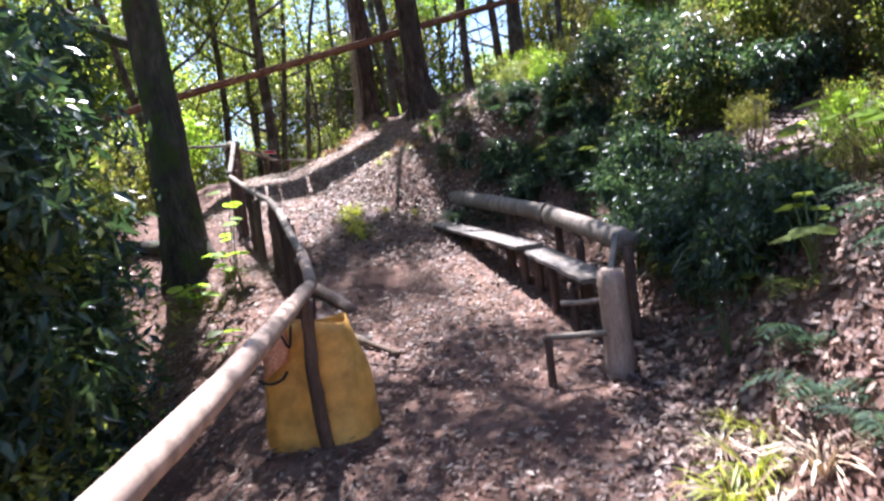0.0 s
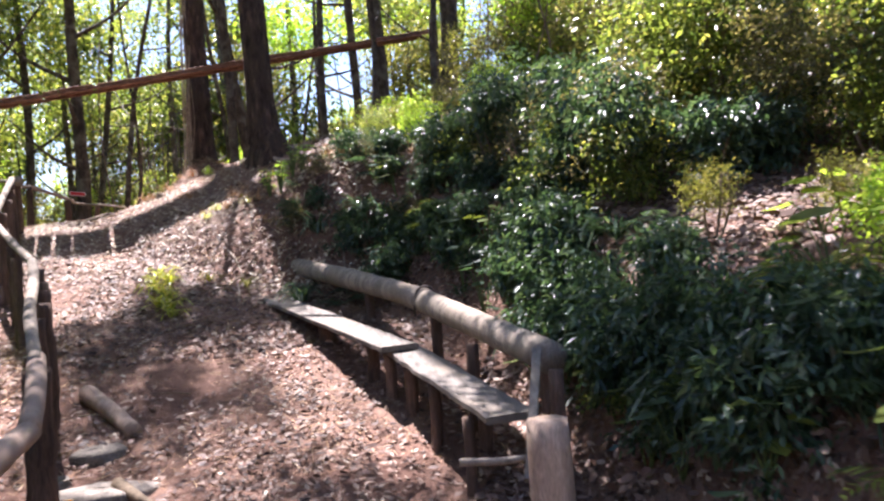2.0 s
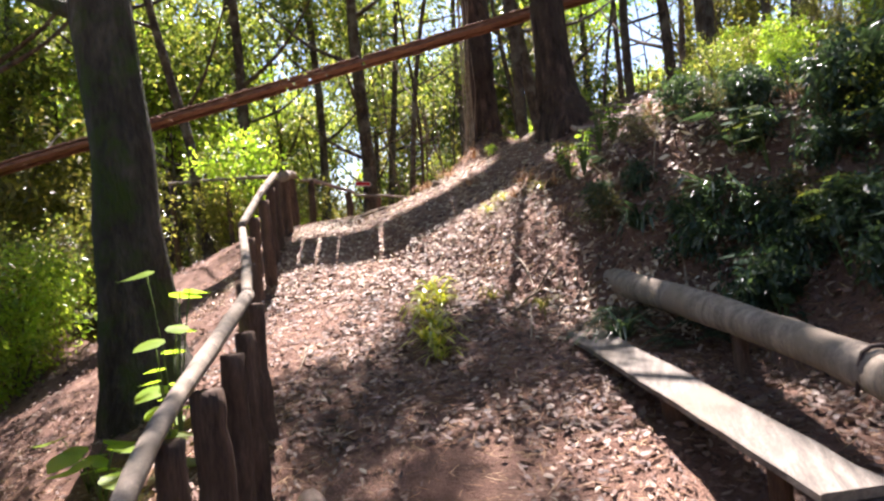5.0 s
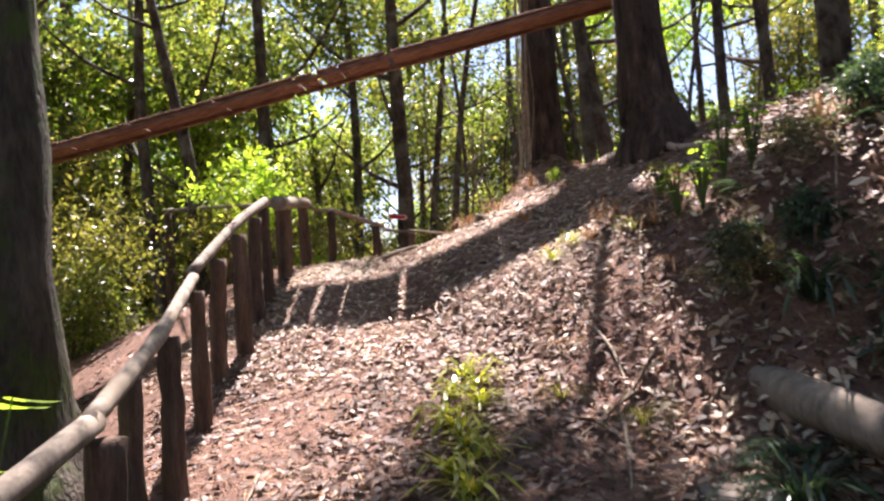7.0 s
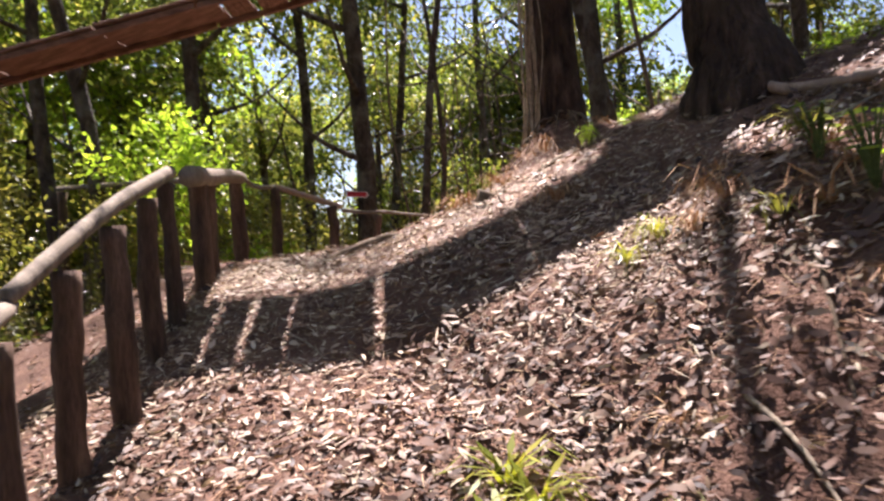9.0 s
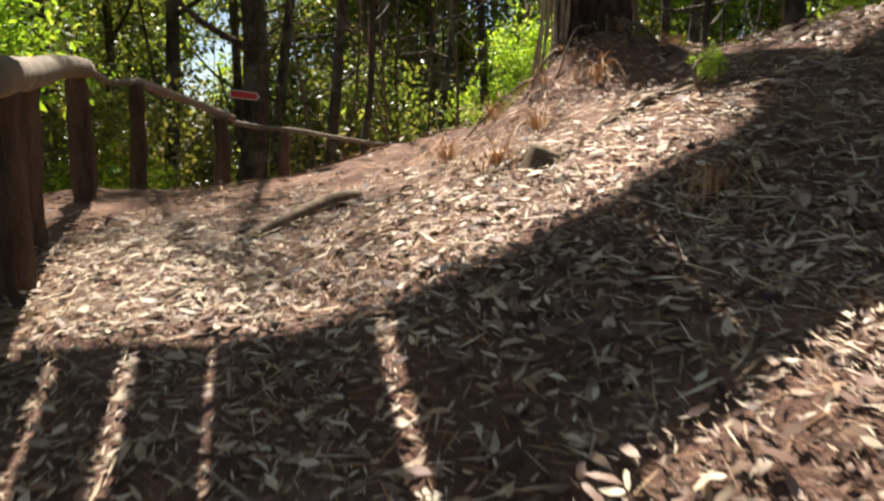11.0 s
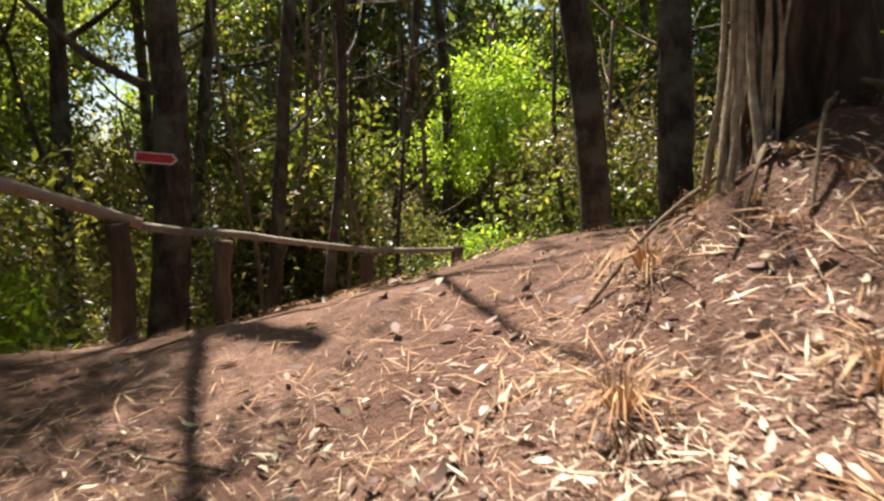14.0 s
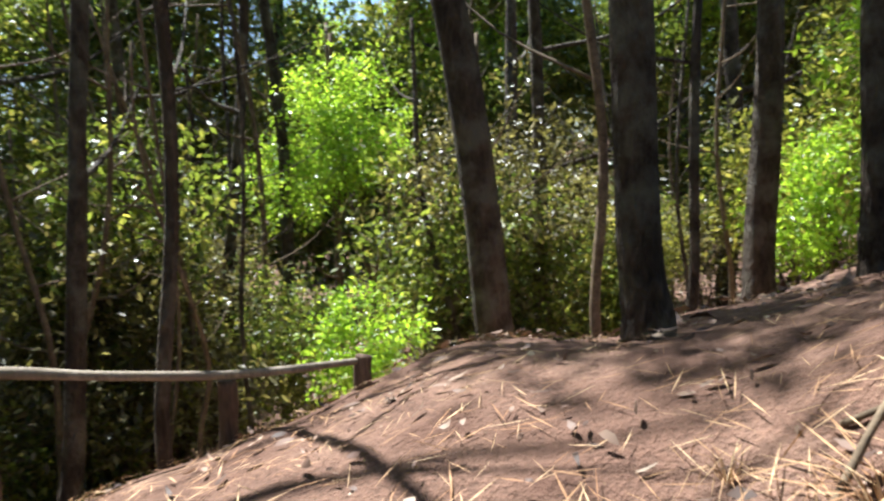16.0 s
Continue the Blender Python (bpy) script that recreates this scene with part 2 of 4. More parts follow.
def round_leaves(name, base, tip, width, side, lift, curl, material):
    """Fallen leaves: an oval blade of four facets for each, folded and curled."""
    n = len(base)
    d = tip - base
    v = np.empty((n, 6, 3), np.float32)
    v[:, 0], v[:, 3] = base, tip + curl
    for i, u, s in ((1, 0.28, 0.9), (2, 0.68, 0.85), (4, 0.68, -0.85), (5, 0.28, -0.9)):
        v[:, i] = base + d * u + side * (width * s)[:, None] + lift
    me = bpy.data.meshes.new(name)
    me.vertices.add(n * 6)
    me.vertices.foreach_set("co", v.ravel())
    tri = np.array([0, 1, 5, 1, 2, 4, 1, 4, 5, 2, 3, 4])
    me.loops.add(n * 12)
    me.loops.foreach_set("vertex_index", (np.arange(n)[:, None] * 6 + tri[None]).astype(np.int32).ravel())
    me.polygons.add(n * 4)
    me.polygons.foreach_set("loop_start", np.arange(0, n * 12, 3, dtype=np.int32))
    me.update(calc_edges=True)
    me.materials.append(material)
    return new(name, me)


def unit(a):
    return a / np.maximum(np.linalg.norm(a, axis=-1, keepdims=True), 1e-6)


def foliage(name, seed, clumps, per, size, spread, length, slim, material, parent, droop=0.3, shape=(1, 1, 1), hollow=0.5, label=""):
    """A crown or bush of leaf sprays: clumps in an uneven ellipsoid, each a spray of leaves round a twig."""
    g = np.random.default_rng(seed)
    d = unit(g.normal(size=(clumps, 3)))
    rad = (hollow + (1 - hollow) * g.random(clumps) ** 0.6) * (0.72 + 0.4 * np.sin(d[:, 0] * 4 + seed) * np.cos(d[:, 1] * 3 + d[:, 2] * 4))
    c = d * np.abs(rad)[:, None] * np.array(shape) * size
    twig = unit(d + g.normal(size=(clumps, 3)) * 0.7)
    along = g.random((clumps, per, 1))
    p = c[:, None] + twig[:, None] * (along - 0.3) * spread * 2.2 + g.normal(size=(clumps, per, 3)) * spread * 0.42
    way = unit(twig[:, None] * 0.7 + g.normal(size=(clumps, per, 3)) * 0.75 + np.array([0, 0, -droop]))
    p, way = p.reshape(-1, 3), way.reshape(-1, 3)
    ln = length * (0.55 + 0.8 * g.random(len(p)))
    side = unit(np.cross(way, g.normal(size=p.shape) + np.array([0, 0, 1.5])))
    up = np.cross(side, way)
    return leaf_mesh(name, p, p + way * ln[:, None], ln * slim, side, up * (ln * 0.07)[:, None], material, parent, label)


# ---- terrain ----
PINE_X, PINE_Y = -2.43, 16.08
PROFILE_Y = (-60, -6, 0, 3, 5.4, 7.6, 9.3, 11, 13, 14.4, 15.2, 16.5, 18, 20, 26, 60)
PROFILE_Z = (-1.0, -0.35, -0.15, -0.08, 0.12, 0.42, 0.92, 1.36, 1.98, 2.44, 2.55, 2.57, 2.55, 2.5, 2.2, 1.0)
FINE_Y = np.linspace(-60, 60, 1201)
_raw = np.interp(FINE_Y, PROFILE_Y, PROFILE_Z)
_kern = np.exp(-0.5 * (np.arange(-15, 16) / 5.0) ** 2)
FINE_Z = np.convolve(np.pad(_raw, 15, "edge"), _kern / _kern.sum(), "valid")


def ease(t):
    t = np.clip(t, 0, 1)
    return t * t * (3 - 2 * t)


def waves(x, y, f, seed):
    g = np.random.default_rng(seed)
    out = 0 * x
    for _ in range(7):
        a, k, ph = g.random() * 6.28, f * (0.5 + g.random() * 1.3), g.random() * 6.28
        out = out + np.sin((x * math.cos(a) + y * math.sin(a)) * k + ph)
    return out / 7


def height(x, y):
    """The ground: the climbing trail, the bank beside it, the mound with its trees and the slopes falling away."""
    x, y = np.asarray(x, float), np.asarray(y, float)
    z = np.interp(y, FINE_Y, FINE_Z)
    z = z + 0.06 * np.clip(x + 0.3, -2.5, 1) * ease((9 - y) / 6)
    # bank and mound
    foot = np.interp(y, (-6, 0, 3, 6, 8, 9.5, 10.6, 11.6, 13, 14.4, 17, 20), (1.5, 1.25, 0.95, 1.15, 1.0, 0.62, -0.1, -1.6, -3.4, -4.2, -4.9, -4.9))
    wide = np.interp(y, (0, 6, 9.5, 11, 13, 14.4, 16), (1.3, 1.1, 1.1, 1.5, 2.7, 3.4, 4.0))
    tall = np.interp(y, (-6, 0, 5, 8, 11, 13, 14.4, 17, 20), (0.8, 0.95, 1.2, 1.38, 1.22, 1.05, 1.15, 1.0, 0.3))
    t = (x - foot) / wide
    z = z + tall * ease(t) + np.interp(y, (8, 11), (0.26, 0.16)) * np.clip(x - foot - wide, 0, 5) + 0.12 * np.clip(x - foot - wide - 5, 0, 14)
    # slope falling away beside the rail
    edge = np.interp(y, (-6, 0, 5, 9.3, 11.6, 13.3, 16, 17.5), (-1.5, -1.3, -1.7, -3.15, -4.4, -4.9, -6.1, -6.3))
    d = np.clip(edge - x, 0, 60)
    z = z - 0.34 * np.clip(d, 0, 4) - 0.10 * np.clip(d - 4, 0, 20) + 0.12 * np.clip(d - 30, 0, 60)
    # slope falling away behind the crest
    b = np.clip((x + 5.3) * -0.387 + (y - 17.05) * 0.922, 0, 60)
    z = z - 0.42 * np.clip(b - 0.2, 0, 3.5) * ease(b / 0.6) - 0.06 * np.clip(b - 3.7, 0, 15) + 0.16 * np.clip(b - 25, 0, 60)
    # knoll round the pine, lip of the crest
    z = z + 0.40 * np.exp(-((x - PINE_X + 0.02) ** 2 + (y - PINE_Y + 0.26) ** 2) / 0.22)
    z = z - 0.30 * ease((x + 3.2) / 1.3) * ease((y - 16.15) / 1.5)
    z = z + 0.17 * np.exp(-((x + 3.8) / 1.1) ** 2 - ((y - 16.8) / 0.95) ** 2)
    # hollow under the plank walkway, below the second pine
    z = z + np.interp(x, (-5.2, -4.3, -3.5, -3.1, -2.8, -2.4, -2.0, -1.7, -1.5, -1.35, -0.8, -0.2), (0, 0.16, 0.13, 0.09, 0.03, -0.10, -0.22, -0.30, -0.28, -0.24, -0.12, 0)) * np.exp(-((y - 13.6) / 0.95) ** 2)
    # small scarp where the steep bank breaks off past the bench
    u, v = (x + 0.95) * 0.606 + (y - 11.7) * 0.795, (x + 0.95) * 0.795 - (y - 11.7) * 0.606
    z = z + 0.30 * ease(u / 0.34) * (1 - ease((u - 0.4) / 1.1)) * ease((v + 0.2) / 0.6) * (1 - ease((v - 1.6) / 1.0))
    z = z + 0.035 * waves(x, y, 3.0, 5) + 0.02 * waves(x, y, 8.0, 6) + 0.012 * waves(x, y, 19.0, 7)
    return z


def ground_z(x, y):
    return float(height(np.array([x]), np.array([y]))[0])


def stretch_axis(lo, hi, step, far):
    inner = list(np.arange(lo, hi, step))
    out, s, v = [], step, hi
    while v < far:
        out.append(v)
        s *= 1.22
        v += s
    back, s, v = [], step, lo
    while v > -far:
        s *= 1.22
        v -= s
        back.append(v)
    return np.array(back[::-1] + inner + out)


gx, gy = stretch_axis(-8, 5, 0.075, 420), stretch_axis(-2, 19.5, 0.075, 420)
GX, GY = np.meshgrid(gx, gy)
GZ = height(GX, GY)
gverts = np.stack([GX, GY, GZ], -1).reshape(-1, 3)
nx, ny = len(gx), len(gy)
a = (np.arange(ny - 1)[:, None] * nx + np.arange(nx - 1)[None]).ravel()
ground = solid("ground", gverts.tolist(), np.stack([a, a + 1, a + nx + 1, a + nx], -1).tolist(), M_SOIL)
tagged(ground, "reddish bare earth trail with banks and slopes under leaf litter", "ground", kind="structure")


# ---- leaf litter ----
def litter(name, seed, n, box, lo, hi, material, slim, flat, label, category, keep=None):
    g = np.random.default_rng(seed)
    x = box[0] + (box[1] - box[0]) * g.random(n)
    y = box[2] + (box[3] - box[2]) * g.random(n)
    thick = waves(x, y, 2.2, seed + 40) + 0.5 * waves(x, y, 6.0, seed + 41)
    ok = thick + g.random(n) * 1.1 > 0.32
    if keep is not None:
        ok &= keep(x, y, g.random(n))
    x, y = x[ok], y[ok]
    z = height(x, y)
    n = len(x)
    e = 0.05
    nrm = unit(np.stack([-(height(x + e, y) - z) / e, -(height(x, y + e) - z) / e, np.ones(n)], -1))
    ang = g.random(n) * 6.283
    way = np.stack([np.cos(ang), np.sin(ang), g.normal(size=n) * flat], -1)
    way = unit(way - nrm * (way * nrm).sum(-1, keepdims=True) * 0.85)
    ln = lo + (hi - lo) * g.random(n) ** 1.5
    side = unit(np.cross(nrm + g.normal(size=(n, 3)) * flat, way))
    base = np.stack([x, y, z], -1) + nrm * (0.006 + 0.03 * g.random((n, 1)))
    wd, up = ln * slim * (0.6 + 0.8 * g.random(n)), nrm * (ln * g.normal(size=n) * min(0.12, slim if slim > 0.1 else slim * 0.3) + 0.004 * min(1, slim * 4))[:, None]
    if slim > 0.1:
        ob = round_leaves(name, base, base + way * ln[:, None], wd, side, up, nrm * (ln * np.abs(g.normal(size=n)) * 0.15)[:, None], material)
    else:
        ob = leaf_mesh(name, base, base + way * ln[:, None], wd, side, up, material)
    return tagged(ob, label, category, kind="stuff")


# thins the darker leaves on the mound, where pale litter stands for sunlight
def off_trail(x, y, r):
    return r < (1 - 0.6 * ease((y - 12.4) / 0.6) * ease((-1.2 - x) / 0.6)) * (0.7 + 0.3 * ((x > -4.2) & (y > 8)) + 0.6 * (y < 9)) * (1 - 0.75 * ease((y - 14.6) / 1.0))


litter("leaf_litter", 11, 165000, (-7.5, 4.5, -1.0, 18.5), 0.028, 0.085, M_DRY, 0.17, 0.4, "fallen dry tan and brown leaves over the trail", "leaf litter", off_trail)
# mound litter: its pale colour carries part of the sun's brightness
litter("leaf_litter", 12, 9000, (-5.0, -1.2, 11.8, 15.9), 0.03, 0.08, M_PALE, 0.15, 0.5, "curled pale dry leaves on the mound, paler still for strong sun", "leaf litter", lambda x, y, r: r < 1.1 - 0.9 * ease((y - 14.0) / 1.2))
litter("straw", 18, 44000, (-4.9, -1.3, 12.6, 16.0), 0.02, 0.06, M_PALE, 0.05, 0.1, "fine leaf crumbs on the mound, made pale for strong sun", "straw", lambda x, y, r: r < 1.05 - 0.75 * ease((y - 14.6) / 1.0))
litter("leaf_litter", 15, 14000, (-3.0, 1.8, 9.2, 13.8), 0.04, 0.10, M_DRY, 0.16, 0.5, "thick dry leaves on the steep bank", "leaf litter")
# pale leaves lift the shaded bank; the light they catch is in the colour
litter("leaf_litter", 19, 7000, (-1.2, 1.8, 10.6, 13.4), 0.04, 0.10, M_PALE, 0.17, 0.5, "curled dry leaves on the steep bank, pale for caught light", "leaf litter")
litter("leaf_litter", 16, 16000, (0.6, 3.4, 1.0, 8.5), 0.04, 0.11, M_DRY, 0.22, 0.4, "dry leaves on the shaded bank", "leaf litter")
litter("pine_needles", 13, 30000, (-6.0, 1.5, 7.0, 18.5), 0.08, 0.18, M_NEEDLE, 0.014, 0.08, "fallen reddish brown pine needles on the slope", "needles")
litter("straw", 17, 5000, (-4.9, -1.5, 12.0, 15.6), 0.05, 0.16, M_STRAW, 0.03, 0.06, "dry straw strewn over the mound, made paler for strong sun", "straw", lambda x, y, r: r < (1.05 - ease((y - 14.0) / 1.6)) * (0.3 + 0.7 * ease((y - 12.6) / 1.2)))
litter("leaf_litter", 14, 26000, (-22.0, 16.0, -5.0, 34.0), 0.08, 0.2, M_DRY, 0.25, 0.3, "fallen brown leaves on the forest floor", "leaf litter", lambda x, y, r: (x < -7.3) | (x > 4.3) | (y > 18.2) | (y < -0.9))


# ---- fences ----
def post(parent, x, y, top, r, seed, material=M_POST, lean=(0, 0), label=""):
    z = ground_z(x, y)
    rng = random.Random(seed)
    r *= rng.uniform(0.84, 1.06)
    pts = [(x + rng.uniform(-.03, .03), y, z - 0.12), (x + lean[0] * 0.5 + rng.uniform(-.025, .025), y + lean[1] * 0.5, (z + top) / 2), (x + lean[0], y + lean[1], top)]
    return pole("post", pts, r * 1.08, r * 0.94, material, parent, label, n=14, seg=12, rough=0.14, seed=seed, freq=7)


def fence(label, rails, posts, seed):
    x, y = posts[0][0], posts[0][1]
    f = thing("log_fence", (0, 0, 0), label, "fence", "rustic log fences")
    for k, (pts, r0, r1, mat_) in enumerate(rails):
        pole("rail", pts, r0, r1, mat_, f, n=6 * len(pts), seg=12, rough=0.07, seed=seed + k, freq=4)
    for k, (px, py, top, r) in enumerate(posts):
        post(f, px, py, top, r, seed * 7 + k)
    return f


fence("pale weathered log handrail on round brown posts", [
    ([(-0.80, -1.6, 0.74), (-0.97, 1.2, 0.87), (-1.12, 2.9, 0.94), (-1.33, 4.8, 1.04), (-1.50, 5.75, 1.03)], 0.062, 0.05, M_RAIL),
    ([(-1.48, 5.7, 1.05), (-1.6, 6.1, 1.15), (-1.74, 6.5, 1.27)], 0.05, 0.045, M_RAIL)],
    [(-0.86, -0.6, 0.76, 0.05), (-1.30, 4.85, 1.02, 0.048), (-1.72, 6.45, 1.22, 0.075)], 1)
fence("grey log handrail climbing on close dark posts beside the trail", [
    ([(-1.71, 6.4, 1.26), (-2.03, 7.2, 1.49), (-2.38, 8.2, 1.68), (-2.78, 9.25, 1.84)], 0.036, 0.04, M_LOG),
    ([(-2.76, 9.2, 1.84), (-3.35, 10.3, 2.06), (-4.05, 11.55, 2.38)], 0.037, 0.036, M_LOG),
    ([(-4.03, 11.5, 2.40), (-4.25, 12.4, 2.80), (-4.50, 13.25, 3.07)], 0.037, 0.042, M_LOG)],
    [(-2.02, 7.25, 1.44, 0.068), (-2.18, 7.75, 1.52, 0.0723), (-2.34, 8.25, 1.6, 0.068), (-2.52, 8.7, 1.66, 0.0595), (-2.76, 9.28, 1.78, 0.0765), (-3.15, 9.85, 1.9, 0.051), (-3.42, 10.45, 2.04, 0.0553), (-3.82, 11.25, 2.27, 0.0595), (-4.10, 11.9, 2.5, 0.0553), (-4.22, 12.35, 2.7, 0.0595), (-4.38, 12.85, 2.88, 0.0553), (-4.50, 13.2, 3.0, 0.051)], 2)
fence("thick pale log rail on dark round posts at the trail corner", [
    ([(-4.55, 13.55, 3.08), (-4.95, 14.5, 3.2), (-5.25, 15.2, 3.3), (-5.52, 15.95, 3.38)], 0.07, 0.06, M_LOG),
    ([(-5.5, 15.9, 3.36), (-6.6, 16.1, 3.45), (-8.1, 16.5, 3.55)], 0.03, 0.025, M_LOG)],
    [(-4.72, 13.9, 3.1, 0.075), (-4.98, 14.45, 3.16, 0.07), (-5.53, 15.85, 3.36, 0.065), (-8.0, 16.45, 3.5, 0.05), (-6.8, 16.15, 3.42, 0.045)], 3)
fence("crooked branch rail on stub posts along the drop", [
    ([(-5.5, 15.95, 3.38), (-5.7, 16.6, 3.36), (-5.80, 17.25, 3.42)], 0.022, 0.028, M_LOG),
    ([(-5.80, 17.2, 3.42), (-5.5, 17.4, 3.30), (-5.15, 17.6, 3.15)], 0.036, 0.03, M_RAIL),
    ([(-5.22, 17.75, 3.13), (-4.98, 17.8, 3.088), (-4.7, 17.8, 3.066), (-4.40, 17.82, 3.016), (-3.95, 17.9, 2.95), (-3.45, 17.98, 2.93)], 0.024, 0.014, M_LOG)],
    [(-5.77, 17.15, 3.4, 0.07), (-5.24, 17.5, 3.16, 0.062), (-4.76, 17.72, 3.04, 0.048), (-4.0, 17.9, 2.93, 0.045), (-3.47, 17.98, 2.95, 0.04)], 4)

# ---- bench ----
bench = thing("log_bench", (0, 0, 0), "long weathered bench of planks and logs against the bank", "bench")


def box_between(name, a, b, w, t, material, parent, seed, label="", up=Vector((0, 0, 1))):
    """A rough sawn board from a to b, w wide and t thick, with worn edges."""
    rng = random.Random(seed)
    a, b = Vector(a), Vector(b)
    d = (b - a).normalized()
    s = d.cross(up).normalized()
    u = s.cross(d)
    n = 14
    verts, faces = [], []
    prof = [(-.5, -.35), (-.47, -.5), (.47, -.5), (.5, -.35), (.5, .35), (.46, .5), (-.46, .5), (-.5, .35)]
    for k in range(n):
        p = a.lerp(b, k / (n - 1)) + u * rng.uniform(-.004, .004)
        ww = w * (1 + rng.uniform(-.05, .05))
        for q, r in prof:
            verts.append(p + s * ww * q + u * t * r)
    m = len(prof)
    for k in range(n - 1):
        for j in range(m):
            i0, i1 = k * m + j, k * m + (j + 1) % m
            faces.append((i0, i1, i1 + m, i0 + m))
    faces += [tuple(range(m))[::-1], tuple(range((n - 1) * m, n * m))]
    return solid(name, verts, faces, material, parent, label, smooth=False)


box_between("seat", (0.76, 6.35, 0.77), (0.30, 8.25, 0.97), 0.30, 0.045, M_PLANK, bench, 1, "bleached split seat plank")
box_between("seat", (0.28, 8.0, 1.0), (-0.86, 10.75, 1.30), 0.30, 0.045, M_PLANK, bench, 2, "bleached split seat plank")
pole("backrest", [(1.06, 6.55, 1.05), (0.82, 7.6, 1.17), (0.56, 8.75, 1.30)], 0.095, 0.10, M_LOG, bench, "split pale backrest log", n=14, seg=14, seed=3)
pole("backrest", [(0.58, 8.70, 1.30), (0.05, 10.0, 1.47), (-0.70, 11.5, 1.66)], 0.10, 0.11, M_LOG, bench, "mossy grey backrest log", n=16, seg=14, seed=4)
pole("stump", [(0.74, 5.50, ground_z(0.74, 5.5) - 0.1), (0.75, 5.52, 0.5), (0.74, 5.52, 0.93)], 0.105, 0.10, M_RAIL, bench, "square cut end stump", n=8, seg=8, seed=5, rough=0.03)
for k, (x, y, top) in enumerate([(0.98, 6.3, 1.02), (0.72, 7.5, 1.05), (0.62, 8.72, 1.2), (0.1, 9.9, 1.38), (-0.45, 11.0, 1.5), (1.05, 6.75, 1.0)]):
    pole("back_post", [(x + 0.04, y, ground_z(x + 0.04, y) - 0.1), (x + 0.03, y, 0.5 * (top + ground_z(x, y))), (x + 0.03, y, top)], 0.05, 0.045, M_POST, bench, n=6, seg=8, seed=20 + k)
for k, (x, y, top, r) in enumerate([(0.55, 6.6, 0.74, 0.035), (0.44, 7.3, 0.83, 0.04), (0.33, 7.85, 0.9, 0.05), (0.20, 8.15, 0.96, 0.045), (0.08, 8.5, 1.0, 0.05), (-0.30, 9.4, 1.1, 0.075), (-0.78, 10.5, 1.24, 0.08), (0.75, 7.2, 0.82, 0.05), (0.0, 9.3, 1.1, 0.06)]):
    pole("leg", [(x, y, ground_z(x, y) - 0.1), (x + 0.01, y, 0.5 * (top + ground_z(x, y))), (x, y, top)], r, r, M_POST, bench, n=6, seg=8, seed=40 + k)
pole("leg", [(0.25, 5.45, ground_z(0.25, 5.45) - 0.08), (0.25, 5.45, 0.52)], 0.03, 0.028, M_POST, bench, n=5, seg=8, seed=60)
pole("side_bar", [(0.21, 5.45, 0.50), (0.5, 5.46, 0.49), (0.76, 5.5, 0.48)], 0.025, 0.022, M_LOG, bench, "thin bark-covered side bar", n=8, seg=8, seed=61)
pole("side_bar", [(0.40, 5.95, 0.66), (0.62, 5.9, 0.66), (0.8, 5.9, 0.67)], 0.02, 0.018, M_LOG, bench, n=8, seg=8, seed=62)
box_between("brace", (0.95, 6.45, 1.12), (0.70, 5.75, 0.60), 0.05, 0.03, M_PLANK, bench, 5)
pole("tie", [(0.47, 8.72, 1.2), (0.5, 8.70, 1.40), (0.62, 8.72, 1.41), (0.68, 8.73, 1.25)], 0.012, 0.012, M_STRING, bench, "dark tie round the backrest", n=10, seg=6, seed=63)

# ---- sack on the rail ----
sack = thing("rubbish_sack", (-1.33, 5.08, 0), "yellow plastic rubbish sack hung open on the handrail", "sack")


def sack_mesh():
    n, m = 26, 14
    verts, faces = [], []
    for j in range(m):
        v = j / (m - 1)
        z = -0.13 + 0.98 * v
        wx = 0.30 - 0.10 * v + 0.05 * math.sin(v * 3.1)
        wy = 0.22 - 0.05 * v
        for i in range(n):
            a_ = 2 * math.pi * i / n
            cr = 1 + 0.05 * math.sin(a_ * 5 + v * 3) + 0.035 * math.sin(a_ * 9 - v * 7)
            sq = 1 / max(abs(math.cos(a_)), abs(math.sin(a_))) ** 0.4
            verts.append((0.02 + wx * cr * sq * math.cos(a_), wy * cr * sq * math.sin(a_), z + 0.02 * math.sin(a_ * 3)))
    for j in range(m - 1):
        for i in range(n):
            a_, b_ = j * n + i, j * n + (i + 1) % n
            faces.append((a_, b_, b_ + n, a_ + n))
    faces.append(tuple(range(n))[::-1])
    return verts, faces


sv, sf = sack_mesh()
sv = [(x * 1.22 - 0.05, y, z) for x, y, z in sv]
sk = solid("sack_body", sv, sf, M_SACK, sack)
md = sk.modifiers.new("thick", "SOLIDIFY")
md.thickness = 0.004
fv = [(-0.34 + 0.19 * u + 0.02 * math.sin(v * 5), -0.20 - 0.03 * math.sin(u * 3), 0.50 + 0.34 * v + 0.12 * u) for v in np.linspace(0, 1, 6) for u in np.linspace(0, 1, 6)]
fl = solid("flap", fv, [(r * 6 + c, r * 6 + c + 1, r * 6 + c + 7, r * 6 + c + 6) for r in range(5) for c in range(5)], M_FLAP, sack, "orange inner flap")
md = fl.modifiers.new("thick", "SOLIDIFY")
md.thickness = 0.004
pole("cord", [(-0.36, -0.22, 0.52), (-0.28, -0.24, 0.49), (-0.2, -0.23, 0.51), (-0.16, -0.22, 0.56)], 0.010, 0.010, M_STRING, sack, n=12, seg=6, seed=70)
pole("cord", [(-0.17, -0.22, 0.80), (-0.12, -0.24, 0.72), (-0.10, -0.22, 0.86)], 0.009, 0.009, M_STRING, sack, n=12, seg=6, seed=71)

